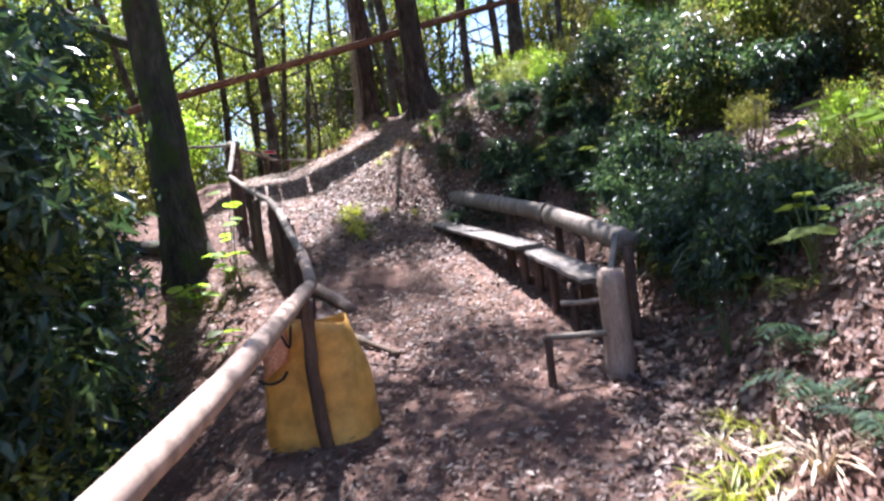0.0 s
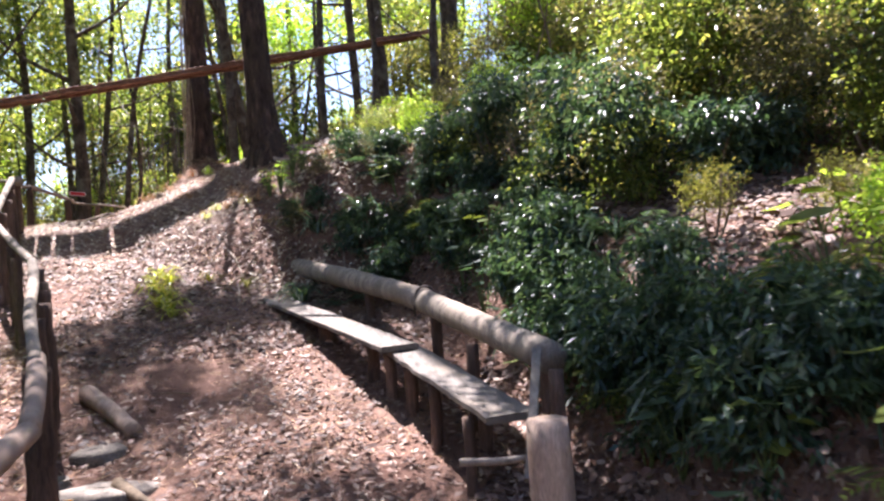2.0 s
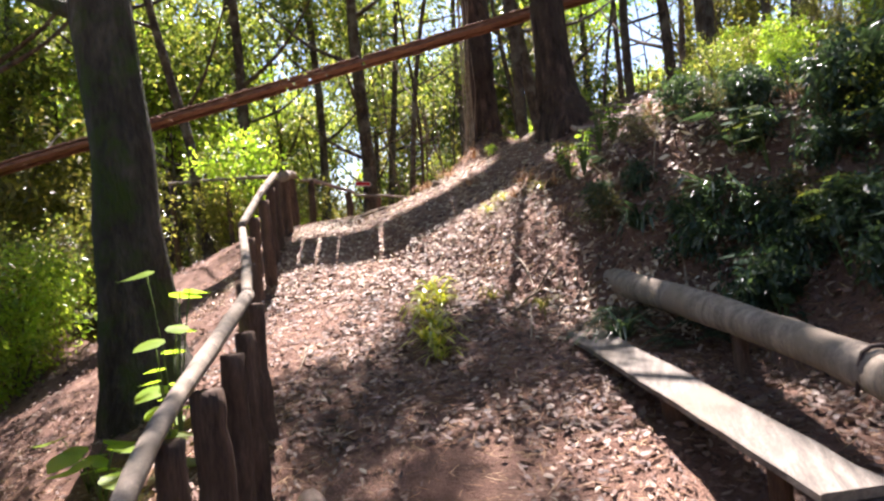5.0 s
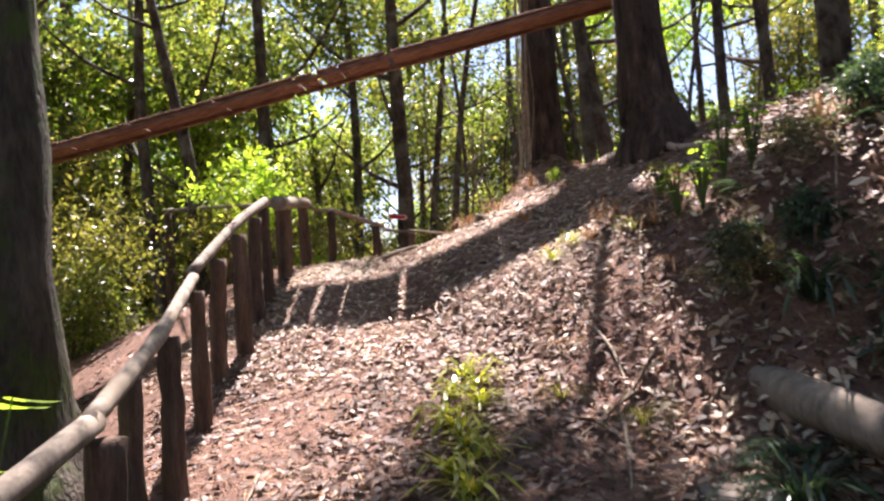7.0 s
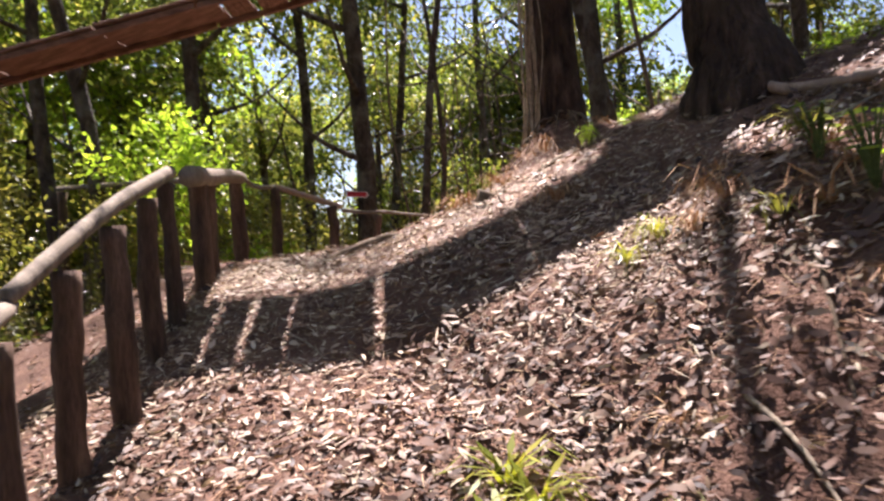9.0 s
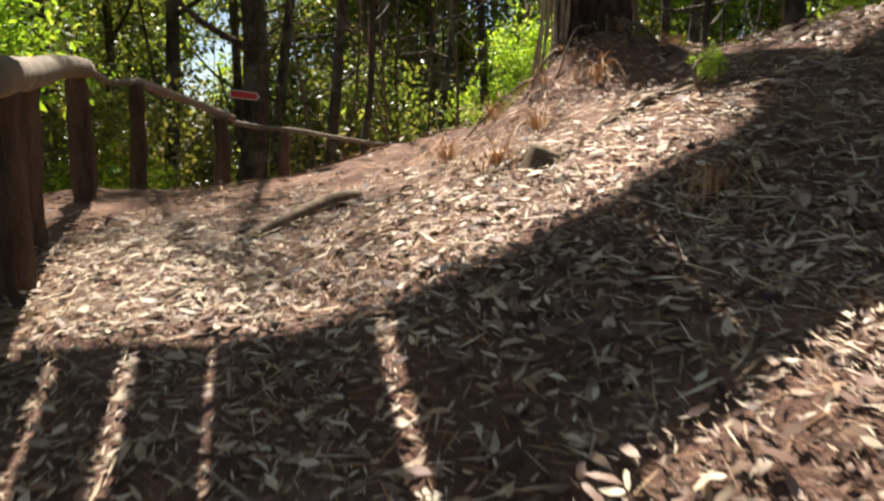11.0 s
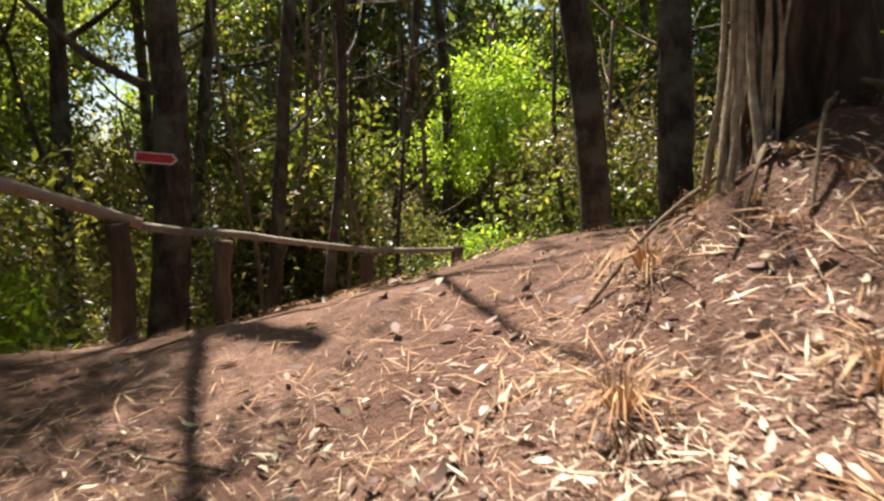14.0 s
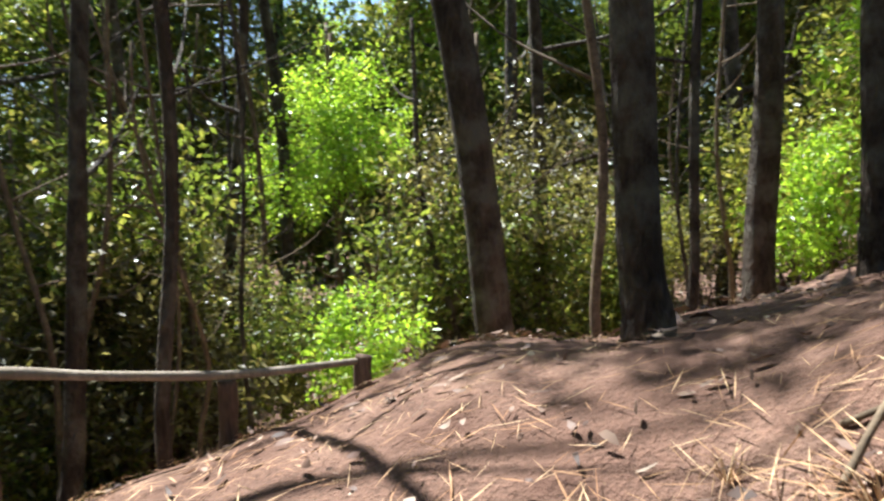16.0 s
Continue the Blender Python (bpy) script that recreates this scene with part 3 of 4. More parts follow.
# ---- raised plank walkway ----
deck = thing("plank_walkway", (0, 0, 0), "sloping red-brown plank walkway hung between the trees", "walkway")
DA, DB = Vector((-6.67, 13.63, 3.92)), Vector((-3.72, 14.49, 4.57))
dd = (DB - DA).normalized()
dside = Vector((dd.y, -dd.x, 0)).normalized()
dside = (dside - Vector((0, 0, 0.10))).normalized()  # the deck hangs a little low on the near side


def deck_at(x):
    return DA + dd * ((x - DA.x) / dd.x)


JOINTS = {-4.62: 0.014, -4.42: 0.024, -4.2: 0.008, -3.72: 0.028}
cuts = [-9.6, -8.1, -6.9, -6.2, -5.4, -4.62, -4.42, -4.2, -3.72, -2.9, -1.9, -0.8, 0.4, 1.6]
for k in range(len(cuts) - 1):
    p, q = deck_at(cuts[k]) + dd * JOINTS.get(cuts[k], 0.004), deck_at(cuts[k + 1]) - dd * JOINTS.get(cuts[k + 1], 0.004)
    for j in range(5):
        o = dside * ((j - 2) * 0.137)
        box_between("board", p + o + Vector((0, 0, 0.006 * ((k + j) % 3))), q + o + Vector((0, 0, 0.006 * ((k + j) % 3))), 0.135, 0.025, M_DECK, deck, 100 + k * 5 + j)
for s in (-0.3, 0.3):
    for a_, b_ in ((-9.6, -4.74), (-4.72, 1.6)):
        box_between("beam", deck_at(a_) + dside * s - Vector((0, 0, 0.03)), deck_at(b_) + dside * s - Vector((0, 0, 0.03)), 0.05, 0.04, M_DECK, deck, 200)

# ---- trees ----
rng = random.Random(7)
crown_bank = []
for k, (mat_, ln, slim, cl) in enumerate([(M_GREEN, 0.19, 0.22, 120), (M_GREEN, 0.16, 0.25, 150), (M_OLIVE, 0.17, 0.2, 140), (M_LIME, 0.15, 0.24, 140), (M_DARK, 0.17, 0.2, 150), (M_GREEN, 0.15, 0.24, 62)]):
    ob = foliage("crown", 300 + k, cl, 26, 2.0, 0.36, ln, slim, mat_, None, shape=(1, 1, 0.7), hollow=0.35)
    crown_bank.append(ob.data)
    bpy.data.objects.remove(ob)
bush_bank = []
for k, (mat_, ln, slim, cl) in enumerate([(M_GREEN, 0.085, 0.24, 120), (M_DARK, 0.19, 0.15, 90), (M_OLIVE, 0.08, 0.22, 120), (M_LIME, 0.10, 0.24, 90), (M_DULL, 0.075, 0.2, 105)]):
    ob = foliage("leaves", 340 + k, cl, 26, 1.0, 0.2, ln, slim, mat_, None, droop=0.9 if mat_ == M_DARK else 0.3, shape=(1, 1, 0.95), hollow=0.3)
    bush_bank.append(ob.data)
    bpy.data.objects.remove(ob)


def hang(name, data, parent, place, scale, spin):
    ob = new(name, data)
    ob.parent = parent
    ob.location = place
    ob.rotation_euler = (0.2 * math.sin(spin * 3), 0.2 * math.cos(spin * 5), spin)
    ob.scale = (scale, scale, scale)
    return ob


def tree(x, y, r, h, lean, label, bark=M_BARK, crowns=(), limbs=4, seed=0, flare=1.5, group="", bend=0.0, seg=14):
    """A trunk of height h with a flared foot, tapering limbs and crowns of (kind, dx, dy, z above the foot, scale)."""
    g = random.Random(seed)
    z = ground_z(x, y)
    t = thing("tree", (x, y, z), label, "tree", group)
    pts = [(0, 0, -0.25 - 1.4 * r), (0, 0, 0.12), (lean[0] * 0.08, lean[1] * 0.08, 0.5)]
    for k in range(1, 7):
        u = k / 6
        pts.append((lean[0] * u + bend * math.sin(u * 5 + seed), lean[1] * u + bend * math.cos(u * 4 + seed), 0.5 + (h - 0.5) * u))
    n = 26
    line = smooth_line(pts, n)
    rad = []
    for p in line:
        u = max(p.z, 0) / h
        rad.append(r * (1 - 0.55 * u) * (1 + (flare - 1) * math.exp(-max(p.z + 0.05, 0) / (1.3 * r + 0.05))))
    v, f = tube(line, rad, seg, 0.09, g, 2.2 / max(r, 0.1) * 0.35, lobes=0.25 if flare > 1.3 else 0.05)
    solid("trunk", v, f, bark, t)
    for k in range(limbs):
        u = 0.45 + 0.5 * k / max(limbs, 1)
        b = line[int(u * (n - 1))]
        a_ = g.random() * 6.28
        l = (1.2 + g.random() * 1.6) * (h / 9)
        tip = b + Vector((math.cos(a_) * l, math.sin(a_) * l, l * (0.35 + 0.5 * g.random())))
        pole("limb", [b, b.lerp(tip, 0.5) + Vector((0, 0, -0.12 * l)), tip], r * 0.34, r * 0.08, bark, t, n=8, seg=7, rough=0.1, seed=seed + k)
    for k, (kind, dx, dy, cz, s) in enumerate(crowns):
        hang("crown", crown_bank[kind], t, (dx, dy, cz), s, g.random() * 6.28)
    return t


# crowns set off to the side, out of view, are added to shade trail and slope
big = tree(-4.36, 10.42, 0.29, 11, (-0.9, 0.3), "thick grey mossy trunk beside the rail", M_MOSSY, [(0, -1.4, 0.6, 9.2, 1.2), (4, -2.0, -1.5, 8.0, 1.0), (4, 0.3, -0.6, 7.6, 0.95), (4, -1.2, -2.6, 7.6, 1.0), (4, -0.2, -4.4, 7.6, 0.9), (5, 1.7, -1.6, 9.0, 0.85), (5, 2.0, 0.0, 9.6, 0.8), (5, 2.7, -0.3, 8.0, 0.95), (5, 3.4, -6.0, 9.0, 1.2)], 7, 21, 1.45, seg=20)
tA = tree(PINE_X, PINE_Y, 0.20, 13, (-0.25, 0.2), "dark ridged pine trunk with dry roots on the mound", M_PINE, [(5, -2.2, 1.0, 13.5, 0.6), (5, -1.5, -2.2, 8.5, 0.5), (5, -0.3, -3.2, 9.2, 0.6), (0, -0.8, -1.5, 5.6, 0.5), (0, -1.7, -2.1, 5.8, 0.5), (5, -1.2, -2.9, 6.0, 0.45)], 6, 22, 1.22, seg=24)
tB = tree(-1.14, 14.35, 0.225, 13, (-1.1, 0.3), "thick dark reddish pine trunk on the mound", M_PINE, [(5, -0.2, 2.6, 12.0, 1.1), (5, -1.6, 0.1, 5.8, 0.55), (5, -2.2, 0.5, 6.0, 0.55)], 4, 23, 1.6, seg=24)
# the extra sparse crowns here are added to dapple the crest with shade
tree(-1.85, 20.5, 0.155, 12, (-1.7, 0.6), "leaning grey trunk behind the crest", M_BARK, [(5, 0.3, 1.5, 9.5, 1.2), (5, -1.5, 1.0, 11, 1.1), (5, -1.9, 0.9, 8.3, 0.75), (5, -0.7, 0.3, 8.0, 0.7), (5, -1.8, -0.2, 7.0, 0.45), (5, -0.8, 0.5, 7.2, 0.5)], 6, 24, 1.3)
tree(-2.12, 18.1, 0.105, 10, (-0.35, 0.1), "straight dark trunk behind the crest", M_BARK, [(5, 0.8, 1.5, 8.5, 1.0)], 4, 25, 1.3)
sign_tree = tree(-6.04, 20.38, 0.17, 10, (0.3, 0.4), "crooked dark trunk with a painted arrow", M_BARK, [(0, -2.2, 1.6, 9.0, 0.8), (2, -0.5, -0.5, 8.0, 0.55), (5, 0.15, -1.8, 7.9, 0.55), (5, -0.6, -2.6, 7.6, 0.45), (5, 0.9, -2.4, 8.3, 0.35)], 6, 26, 1.35, bend=0.14)
tree(-5.15, 20.4, 0.075, 8, (1.1, 0.5), "thin leaning dark trunk at the drop", M_BARK, [], 3, 27, 1.2, bend=0.1)

# more trunks of the wood: x, y, radius, height, lean
wood = [(-7.9, 19.2, 0.15, 10, -0.5, 0.3), (-8.0, 23.0, 0.14, 11, -0.2, 0.3), (-10.4, 23.3, 0.16, 11, 0.1, 0.2), (-7.3, 16.3, 0.10, 8, -1.6, 0.4),
        (-9.3, 18.0, 0.13, 9, -0.6, 0.3), (-12.4, 21.0, 0.14, 10, -0.3, 0.2), (-6.9, 24.5, 0.11, 10, 0.8, 0.2), (-4.0, 23.5, 0.08, 8, 0.5, 0.3),
        (-3.2, 25.0, 0.10, 9, -0.4, 0.3), (-0.6, 23.0, 0.09, 9, 0.2, 0.3), (0.4, 20.5, 0.13, 11, 0.1, 0.2), (0.9, 17.6, 0.16, 11, 0.0, 0.2),
        (-0.3, 18.6, 0.09, 9, 0.1, 0.1), (2.6, 19.0, 0.12, 10, 0.2, 0.1), (1.4, 13.6, 0.055, 7, 0.2, 0.1), (0.6, 15.2, 0.05, 6, -0.1, 0.1),
        (2.1, 16.9, 0.20, 11, 0.1, 0.1), (3.6, 14.5, 0.13, 10, 0.2, 0.2), (-8.6, 13.2, 0.12, 9, 0.3, 0.2), (-10.5, 15.0, 0.15, 10, 0.2, 0.1),
        (-7.6, 8.0, 0.15, 9, -0.4, 0.2), (-10.0, 11.0, 0.13, 9, -0.2, 0.2), (4.8, 8.0, 0.14, 9, 0.2, 0.1), (5.5, 11.5, 0.15, 10, 0.1, 0.1), (4.2, 17.0, 0.12, 10, 0.2, 0.1),
        (-14.0, 25.0, 0.16, 11, 0.2, 0.2), (-11.5, 27.5, 0.15, 11, 0.1, 0.2), (-8.8, 28.5, 0.14, 11, -0.1, 0.2), (-5.6, 28.5, 0.13, 11, 0.3, 0.2), (3.0, 24.5, 0.14, 11, 0.2, 0.2), (6.0, 22.0, 0.15, 11, 0.2, 0.2), (1.2, 28.0, 0.14, 11, 0.1, 0.2), (5.0, 3.0, 0.13, 9, 0.2, 0.1), (-6.5, 3.0, 0.15, 9, -0.2, 0.1)]
for k, (x, y, r, h, lx, ly) in enumerate(wood):
    far = y > 21 or abs(x + 2) > 6
    shade = lambda c: -6.4 < x + c[1] + 0.23 * c[3] < 0.2 and 10.6 < y + c[2] - 0.48 * c[3] < 17.6
    cs = [(rng.choice((0, 1, 2, 5, 5, 3)), rng.uniform(-1.3, 1.3), rng.uniform(0, 2.2), h * rng.uniform(0.66, 0.95), rng.uniform(0.85, 1.3)) for _ in range(3 if far else 2)]
    lit = lambda c: -4.9 < x + c[1] + 0.2 * (c[3] - 3) < 3.2 and 21.0 < y + c[2] - 0.52 * (c[3] - 3) < 28.4
    cs = [c for c in cs if not shade(c) and not lit(c)]
    if y < 30:
        cs = [(5, *c[1:]) for c in cs]
    if x > 4.5 and y < 9:
        cs = []
    if x > 0.5 and 9 < y < 18:
        cs = cs[:1]
    tree(x, y, r, h, (lx, ly), "slender grey-brown trunk of the wood", M_BARK, cs, 4 if far else 3, 400 + k, 1.25, "trees of the wood", bend=0.06 + 0.05 * (k % 3), seg=10)
# distant wood, standing on the slopes all round
proto = []
for k in range(4):
    p = tree(60 + 5 * k, -30, 0.16 + 0.02 * k, 10 + k, (0.4 - 0.2 * k, 0.2), "distant forest tree with a full green crown", M_BARK,
             [(3 if k == 1 else k % 3, 0.3, 0.4, 9.0 + k, 1.3), ((k + 1) % 4, -1.2, 0.6, 7.2, 1.3), ((k + 2) % 3, 1.1, -0.5, 5.4, 1.25), (2, 0.1, -0.9, 3.6, 1.2), (k % 2, 0.6, 0.5, 1.9, 1.15)], 4, 500 + k, 1.2, "distant trees", bend=0.1, seg=8)
    proto.append(p)
spots = []
g = random.Random(5)
for ring, n, in ((36, 26), (47, 30)):
    for k in range(n):
        a_ = 2 * math.pi * (k + g.random() * 0.7) / n
        spots.append((-3 + math.cos(a_) * (ring + g.uniform(-3, 3)), 11 + math.sin(a_) * (ring + g.uniform(-3, 3))))
for k in range(38):
    a_ = radians(36 + 144 * (k + g.random()) / 38)
    d = 26 + 7 * ((k * 7) % 10) / 10
    spots.append((-3 + math.cos(a_) * d, 12 + math.sin(a_) * d))
spots += [(-15.0, 22.0), (-17.5, 24.5), (-13.5, 18.5), (-18.0, 20.0), (-14.5, 27.0), (-20.0, 23.0), (-16.0, 16.5)]
for k, (x, y) in enumerate(spots):
    s = g.uniform(0.85, 1.35)
    if k < 4:
        proto[k].matrix_basis = pose(x, y, ground_z(x, y), 0, 0, g.random() * 360)
    else:
        c = copy_thing(proto[k % 4], pose(x, y, ground_z(x, y), 0, 0, g.random() * 360))
        c.scale = (s, s, s)


# ---- shrubs ----
def shrub(x, y, kinds, size, label, seed, group="shrubs", high=0.75):
    q = random.Random(seed)
    t = thing("shrub", (x, y, ground_z(x, y)), label, "shrub", group)
    n = len(kinds)
    for k in range(3):
        a_ = q.random() * 6.28
        top = Vector((math.cos(a_) * size * 0.4, math.sin(a_) * size * 0.4, size * high * 1.3))
        pole("stem", [(0, 0, -0.1), top * 0.5 + Vector((q.uniform(-.1, .1), q.uniform(-.1, .1), 0)), top], 0.02 * size + 0.006, 0.006, M_STEM, t, n=7, seg=6, seed=seed + k)
    for k, kd in enumerate(kinds):
        hang("leaf_crown", bush_bank[kd], t, (q.uniform(-.35, .35) * size * (n > 1), q.uniform(-.35, .35) * size * (n > 1), size * (high + 0.75 * k)), size * q.uniform(0.8, 1.1), q.random() * 6.28)
    return t


g = random.Random(9)
DIM = "dark leafy evergreen shrub in the shade of the bank"
for k in range(20):
    y = 1.5 + 8.0 * k / 19 + g.uniform(-.4, .4)
    foot = float(np.interp(y, (0, 3, 6, 8, 9.5), (1.25, 0.95, 1.15, 1.0, 0.62)))
    x = foot + 2.3 + g.uniform(0, 3.0) + (1.5 if y < 7 else 0.0 if y < 9 else 2.0)
    shrub(x, y, [g.choice((0, 0, 1, 2, 4) if y < 9 else (0, 2, 3, 4)) for _ in range(g.choice((1, 2) if y < 9 else (1, 1, 2)))], g.uniform(0.7, 1.1), "leafy evergreen shrub on top of the bank", 600 + k, "bank shrubs")
for k in range(14):
    shrub(g.uniform(3.4, 7.5), g.uniform(10.0, 15.0), [g.choice((0, 4, 2, 2)) for _ in range(2)], g.uniform(0.6, 1.0), "sunlit leafy shrub behind the bank", 630 + k, "undergrowth shrubs")
for k, (x, y) in enumerate([(3.4, 8.0), (3.4, 8.8), (2.9, 9.4), (3.7, 7.2), (3.9, 6.4), (4.4, 5.6), (4.1, 4.8), (4.8, 6.6), (3.7, 8.9), (4.6, 4.0), (5.3, 5.2)]):
    shrub(x, y, [(0, 4, 0), (0, 0), (2, 0, 0)][k % 3], (0.6, 0.75, 0.65)[k % 3], "tall dark evergreen shrub on top of the bank", 690 + k, "bank shrubs")
for k, (x, y) in enumerate([(-4.6, 4.8), (-5.6, 6.2), (-5.0, 5.6), (-6.3, 7.6), (-6.6, 9.4), (-7.2, 8.6), (-4.9, 3.8)]):
    shrub(x, y, [0, 1, 0, 0], g.uniform(0.9, 1.15), "tall dense green shrub on the falling slope", 660 + k, "slope shrubs")
for k in range(16):
    x, y = -3.3 - 0.12 * k - g.uniform(0, 2.6), 3.6 + 0.42 * k
    if y > 7.5:
        x -= 1.6
    shrub(x, y, [g.choice((0, 1, 1)) for _ in range(3)], g.uniform(0.6, 0.95), "dense green shrub below the rail", 650 + k, "slope shrubs")
for k, (x, y) in enumerate([(-3.2, 4.4), (-3.9, 5.6), (-4.3, 6.6), (-5.0, 7.8), (-3.6, 5.0), (-2.95, 3.6)]):
    shrub(x, y, [1, 0, 1, 0, 1], (0.8, 0.9, 0.95, 1.0, 0.8, 0.7)[k], "tall dense dark shrub on the slope beside the rail", 670 + k, "slope shrubs")
for k in range(70):
    x = -13 + 17 * g.random()
    y = 19.5 + 9 * g.random() + max(0, x + 4) * 0.25
    if y < 21.5 and x > -4.6:
        y += 2.5
    if abs(x + 3.85 - 0.125 * (y - 15)) < 1.0:
        x += 2.4 if k % 2 else -2.4
    if -7.4 < x < -4.3 and y < 21.8:
        y += 2.3
    shrub(x, y, [g.choice((0, 2, 2, 4, 4, 0, 4)) for _ in range(g.choice((1, 2, 2, 3)))], g.uniform(0.8, 1.3), "sunlit leafy undergrowth shrub beyond the crest", 700 + k, "undergrowth shrubs")
for k in range(22):
    x, y = -6.9 - 5 * g.random(), 11.5 + 9 * g.random()
    shrub(x, y, [g.choice((0, 3, 2, 4)) for _ in range(2)], g.uniform(0.6, 1.0), "sunlit leafy undergrowth shrub on the slope", 780 + k, "undergrowth shrubs")
for k in range(14):
    x, y = 0.8 + 4 * g.random(), 14.2 + 7 * g.random()
    if x < 2.2 and y < 18:
        x += 2.2
    shrub(x, y, [g.choice((0, 2, 3, 4)) for _ in range(2)], g.uniform(0.6, 1.0), "sunlit leafy shrub behind the mound", 810 + k, "undergrowth shrubs")
lime = tree(-2.5, 25.6, 0.07, 5.0, (0.1, 0.1), "young tree with bright lime green leaves", M_STEM, [(3, 0.1, 0.0, 4.1, 0.5), (3, 0.4, -0.3, 3.4, 0.5), (3, -0.4, -0.1, 3.0, 0.5)], 3, 30, 1.1)
shrub(-3.07, 20.5, [3, 3], 0.5, "low bright green shrub at the crest", 31)
shrub(-3.2, 22.0, [2, 0], 0.8, "olive shrub below the crest", 32)


# bare saplings and dead stems in the undergrowth
g = random.Random(61)
for k in range(64):
    x = g.uniform(-13, 5)
    y = 18.6 + 9 * g.random() + max(0, x + 3) * 0.2
    if abs(x + 3.85 - 0.125 * (y - 15)) < 0.5:
        x -= 1.2
    if -6.8 < x < -4.4 and y < 20.8:
        y += 2.4
    tree(x, y, g.uniform(0.016, 0.045), g.uniform(3.0, 6.5), (g.uniform(-.8, .8), g.uniform(-.5, .5)), "thin bare sapling stem in the undergrowth", M_STEM if k % 3 else M_BARK, [], 5, 1800 + 9 * k, 1.05, "thin saplings", bend=0.12, seg=6)
for k in range(10):
    x, y = g.uniform(2.2, 5.0), g.uniform(5.5, 12.5)
    tree(x, y, g.uniform(0.014, 0.03), g.uniform(2.2, 4.0), (g.uniform(-.5, .4), g.uniform(-.3, .3)), "thin sapling stem on the bank", M_STEM, [(5, 0.0, 0.0, 2.6, 0.3)], 5, 2500 + 9 * k, 1.05, "thin saplings", bend=0.1, seg=6)


# ---- small plants ----
def fern(x, y, n, length, material, label, seed, rise=0.6, name="fern", width=0.03, group="", z=None):
    """A tuft of arching fronds, each with paired leaflets."""
    q = np.random.default_rng(seed)
    t = thing(name, (x, y, ground_z(x, y) if z is None else z), label, "plant", group)
    base, tip, wid, side, lift = [], [], [], [], []
    for k in range(n):
        a_ = q.random() * 6.283
        out = np.array([math.cos(a_), math.sin(a_), 0])
        ln = length * (0.6 + 0.6 * q.random())
        e = rise * (0.5 + q.random())
        cross = np.array([-out[1], out[0], 0])
        m = 11
        for j in range(1, m):
            u = j / m
            p = out * ln * u * 0.85 + np.array([0, 0, ln * (e * u - (e + 0.25) * u * u * 0.8)])
            w = ln * 0.24 * math.sin(math.pi * min(u * 0.85 + 0.12, 1))
            for s in (-1, 1):
                base.append(p)
                tip.append(p + cross * s * w + out * w * 0.5 + np.array([0, 0, -0.25 * w]))
                wid.append(width * ln * 0.9)
                side.append(out)
                lift.append((0, 0, 0.004))
    leaf_mesh("frond_tuft", np.array(base), np.array(tip), np.array(wid), np.array(side), np.array(lift), material, t)
    return t


def blades(x, y, n, length, material, label, seed, name="grass_tuft", slim=0.035, droop=0.9, group="", category="grass", z=None):
    """A tuft of long arching blades, in three pieces each."""
    q = np.random.default_rng(seed)
    t = thing(name, (x, y, ground_z(x, y) if z is None else z), label, category, group)
    a_ = q.random(n) * 6.283
    out = np.stack([np.cos(a_), np.sin(a_), 0 * a_], -1)
    ln = length * (0.5 + 0.7 * q.random(n))
    spot = out * (0.12 * length * q.random(n))[:, None]
    b, tp, wd, sd, lf = [], [], [], [], []
    side = np.stack([-out[:, 1], out[:, 0], 0 * a_], -1)
    prev = spot
    el = 1.25 - 0.5 * q.random(n)
    for j in range(3):
        ang = el - droop * j * (0.5 + 0.5 * q.random(n))
        nxt = prev + (out * np.cos(ang)[:, None] + np.array([0, 0, 1]) * np.sin(ang)[:, None]) * (ln / 3)[:, None]
        b.append(prev - (nxt - prev) * 0.1)
        tp.append(nxt + (nxt - prev) * 0.25)
        wd.append(ln * slim * (1, 1, 0.7)[j])
        sd.append(side)
        prev = nxt
    m = np.concatenate
    leaf_mesh("tuft", m(b), m(tp), m(wd), m(sd), np.zeros((3 * n, 3)), material, t)
    return t


g = random.Random(20)
for k in range(11):
    u = k / 10
    blades(-1.98 - 0.36 * u + g.uniform(-.1, .1), 10.45 + 1.5 * u, 26, g.uniform(0.2, 0.32), M_YELLOW, "yellow-green leafy tuft at the trail side", 40 + k, "trail_plant", 0.055, 0.9, "trail plants", "plant")
g = random.Random(21)
for k in range(44):
    y = 2.4 + 10.0 * k / 43 + g.uniform(-.2, .2)
    foot = float(np.interp(y, (0, 3, 6, 8, 9.5, 10.6, 11.6, 13), (1.25, 0.95, 1.15, 1.0, 0.62, -0.1, -1.2, -1.2)))
    x = foot + g.uniform(0.5, 0.95 if y < 8 else 1.15)
    if y > 9.2 and ground_z(x, y) > 2.2 or y < 4.6 or k % 3 == 0:
        continue
    blades(x, y, 48, g.uniform(0.3, 0.5) * (0.7 if y > 8.5 else 1), M_DARK, "dark strap-leaved plant hanging over the bank", 900 + k, "strap_leaf_plant", 0.032, 1.0, "bank plants", "plant")
for k in range(26):
    y = 2.0 + 9.5 * g.random()
    foot = float(np.interp(y, (0, 3, 6, 8, 9.5, 10.6, 11.6, 13), (1.25, 0.95, 1.15, 1.0, 0.62, -0.1, -1.2, -1.2)))
    fern(foot + g.uniform(0.4, 1.2), y, 12, g.uniform(0.35, 0.6), M_DARK if k % 3 else M_GREEN, "green fern on the shaded bank", 960 + k, 0.8, group="bank ferns")
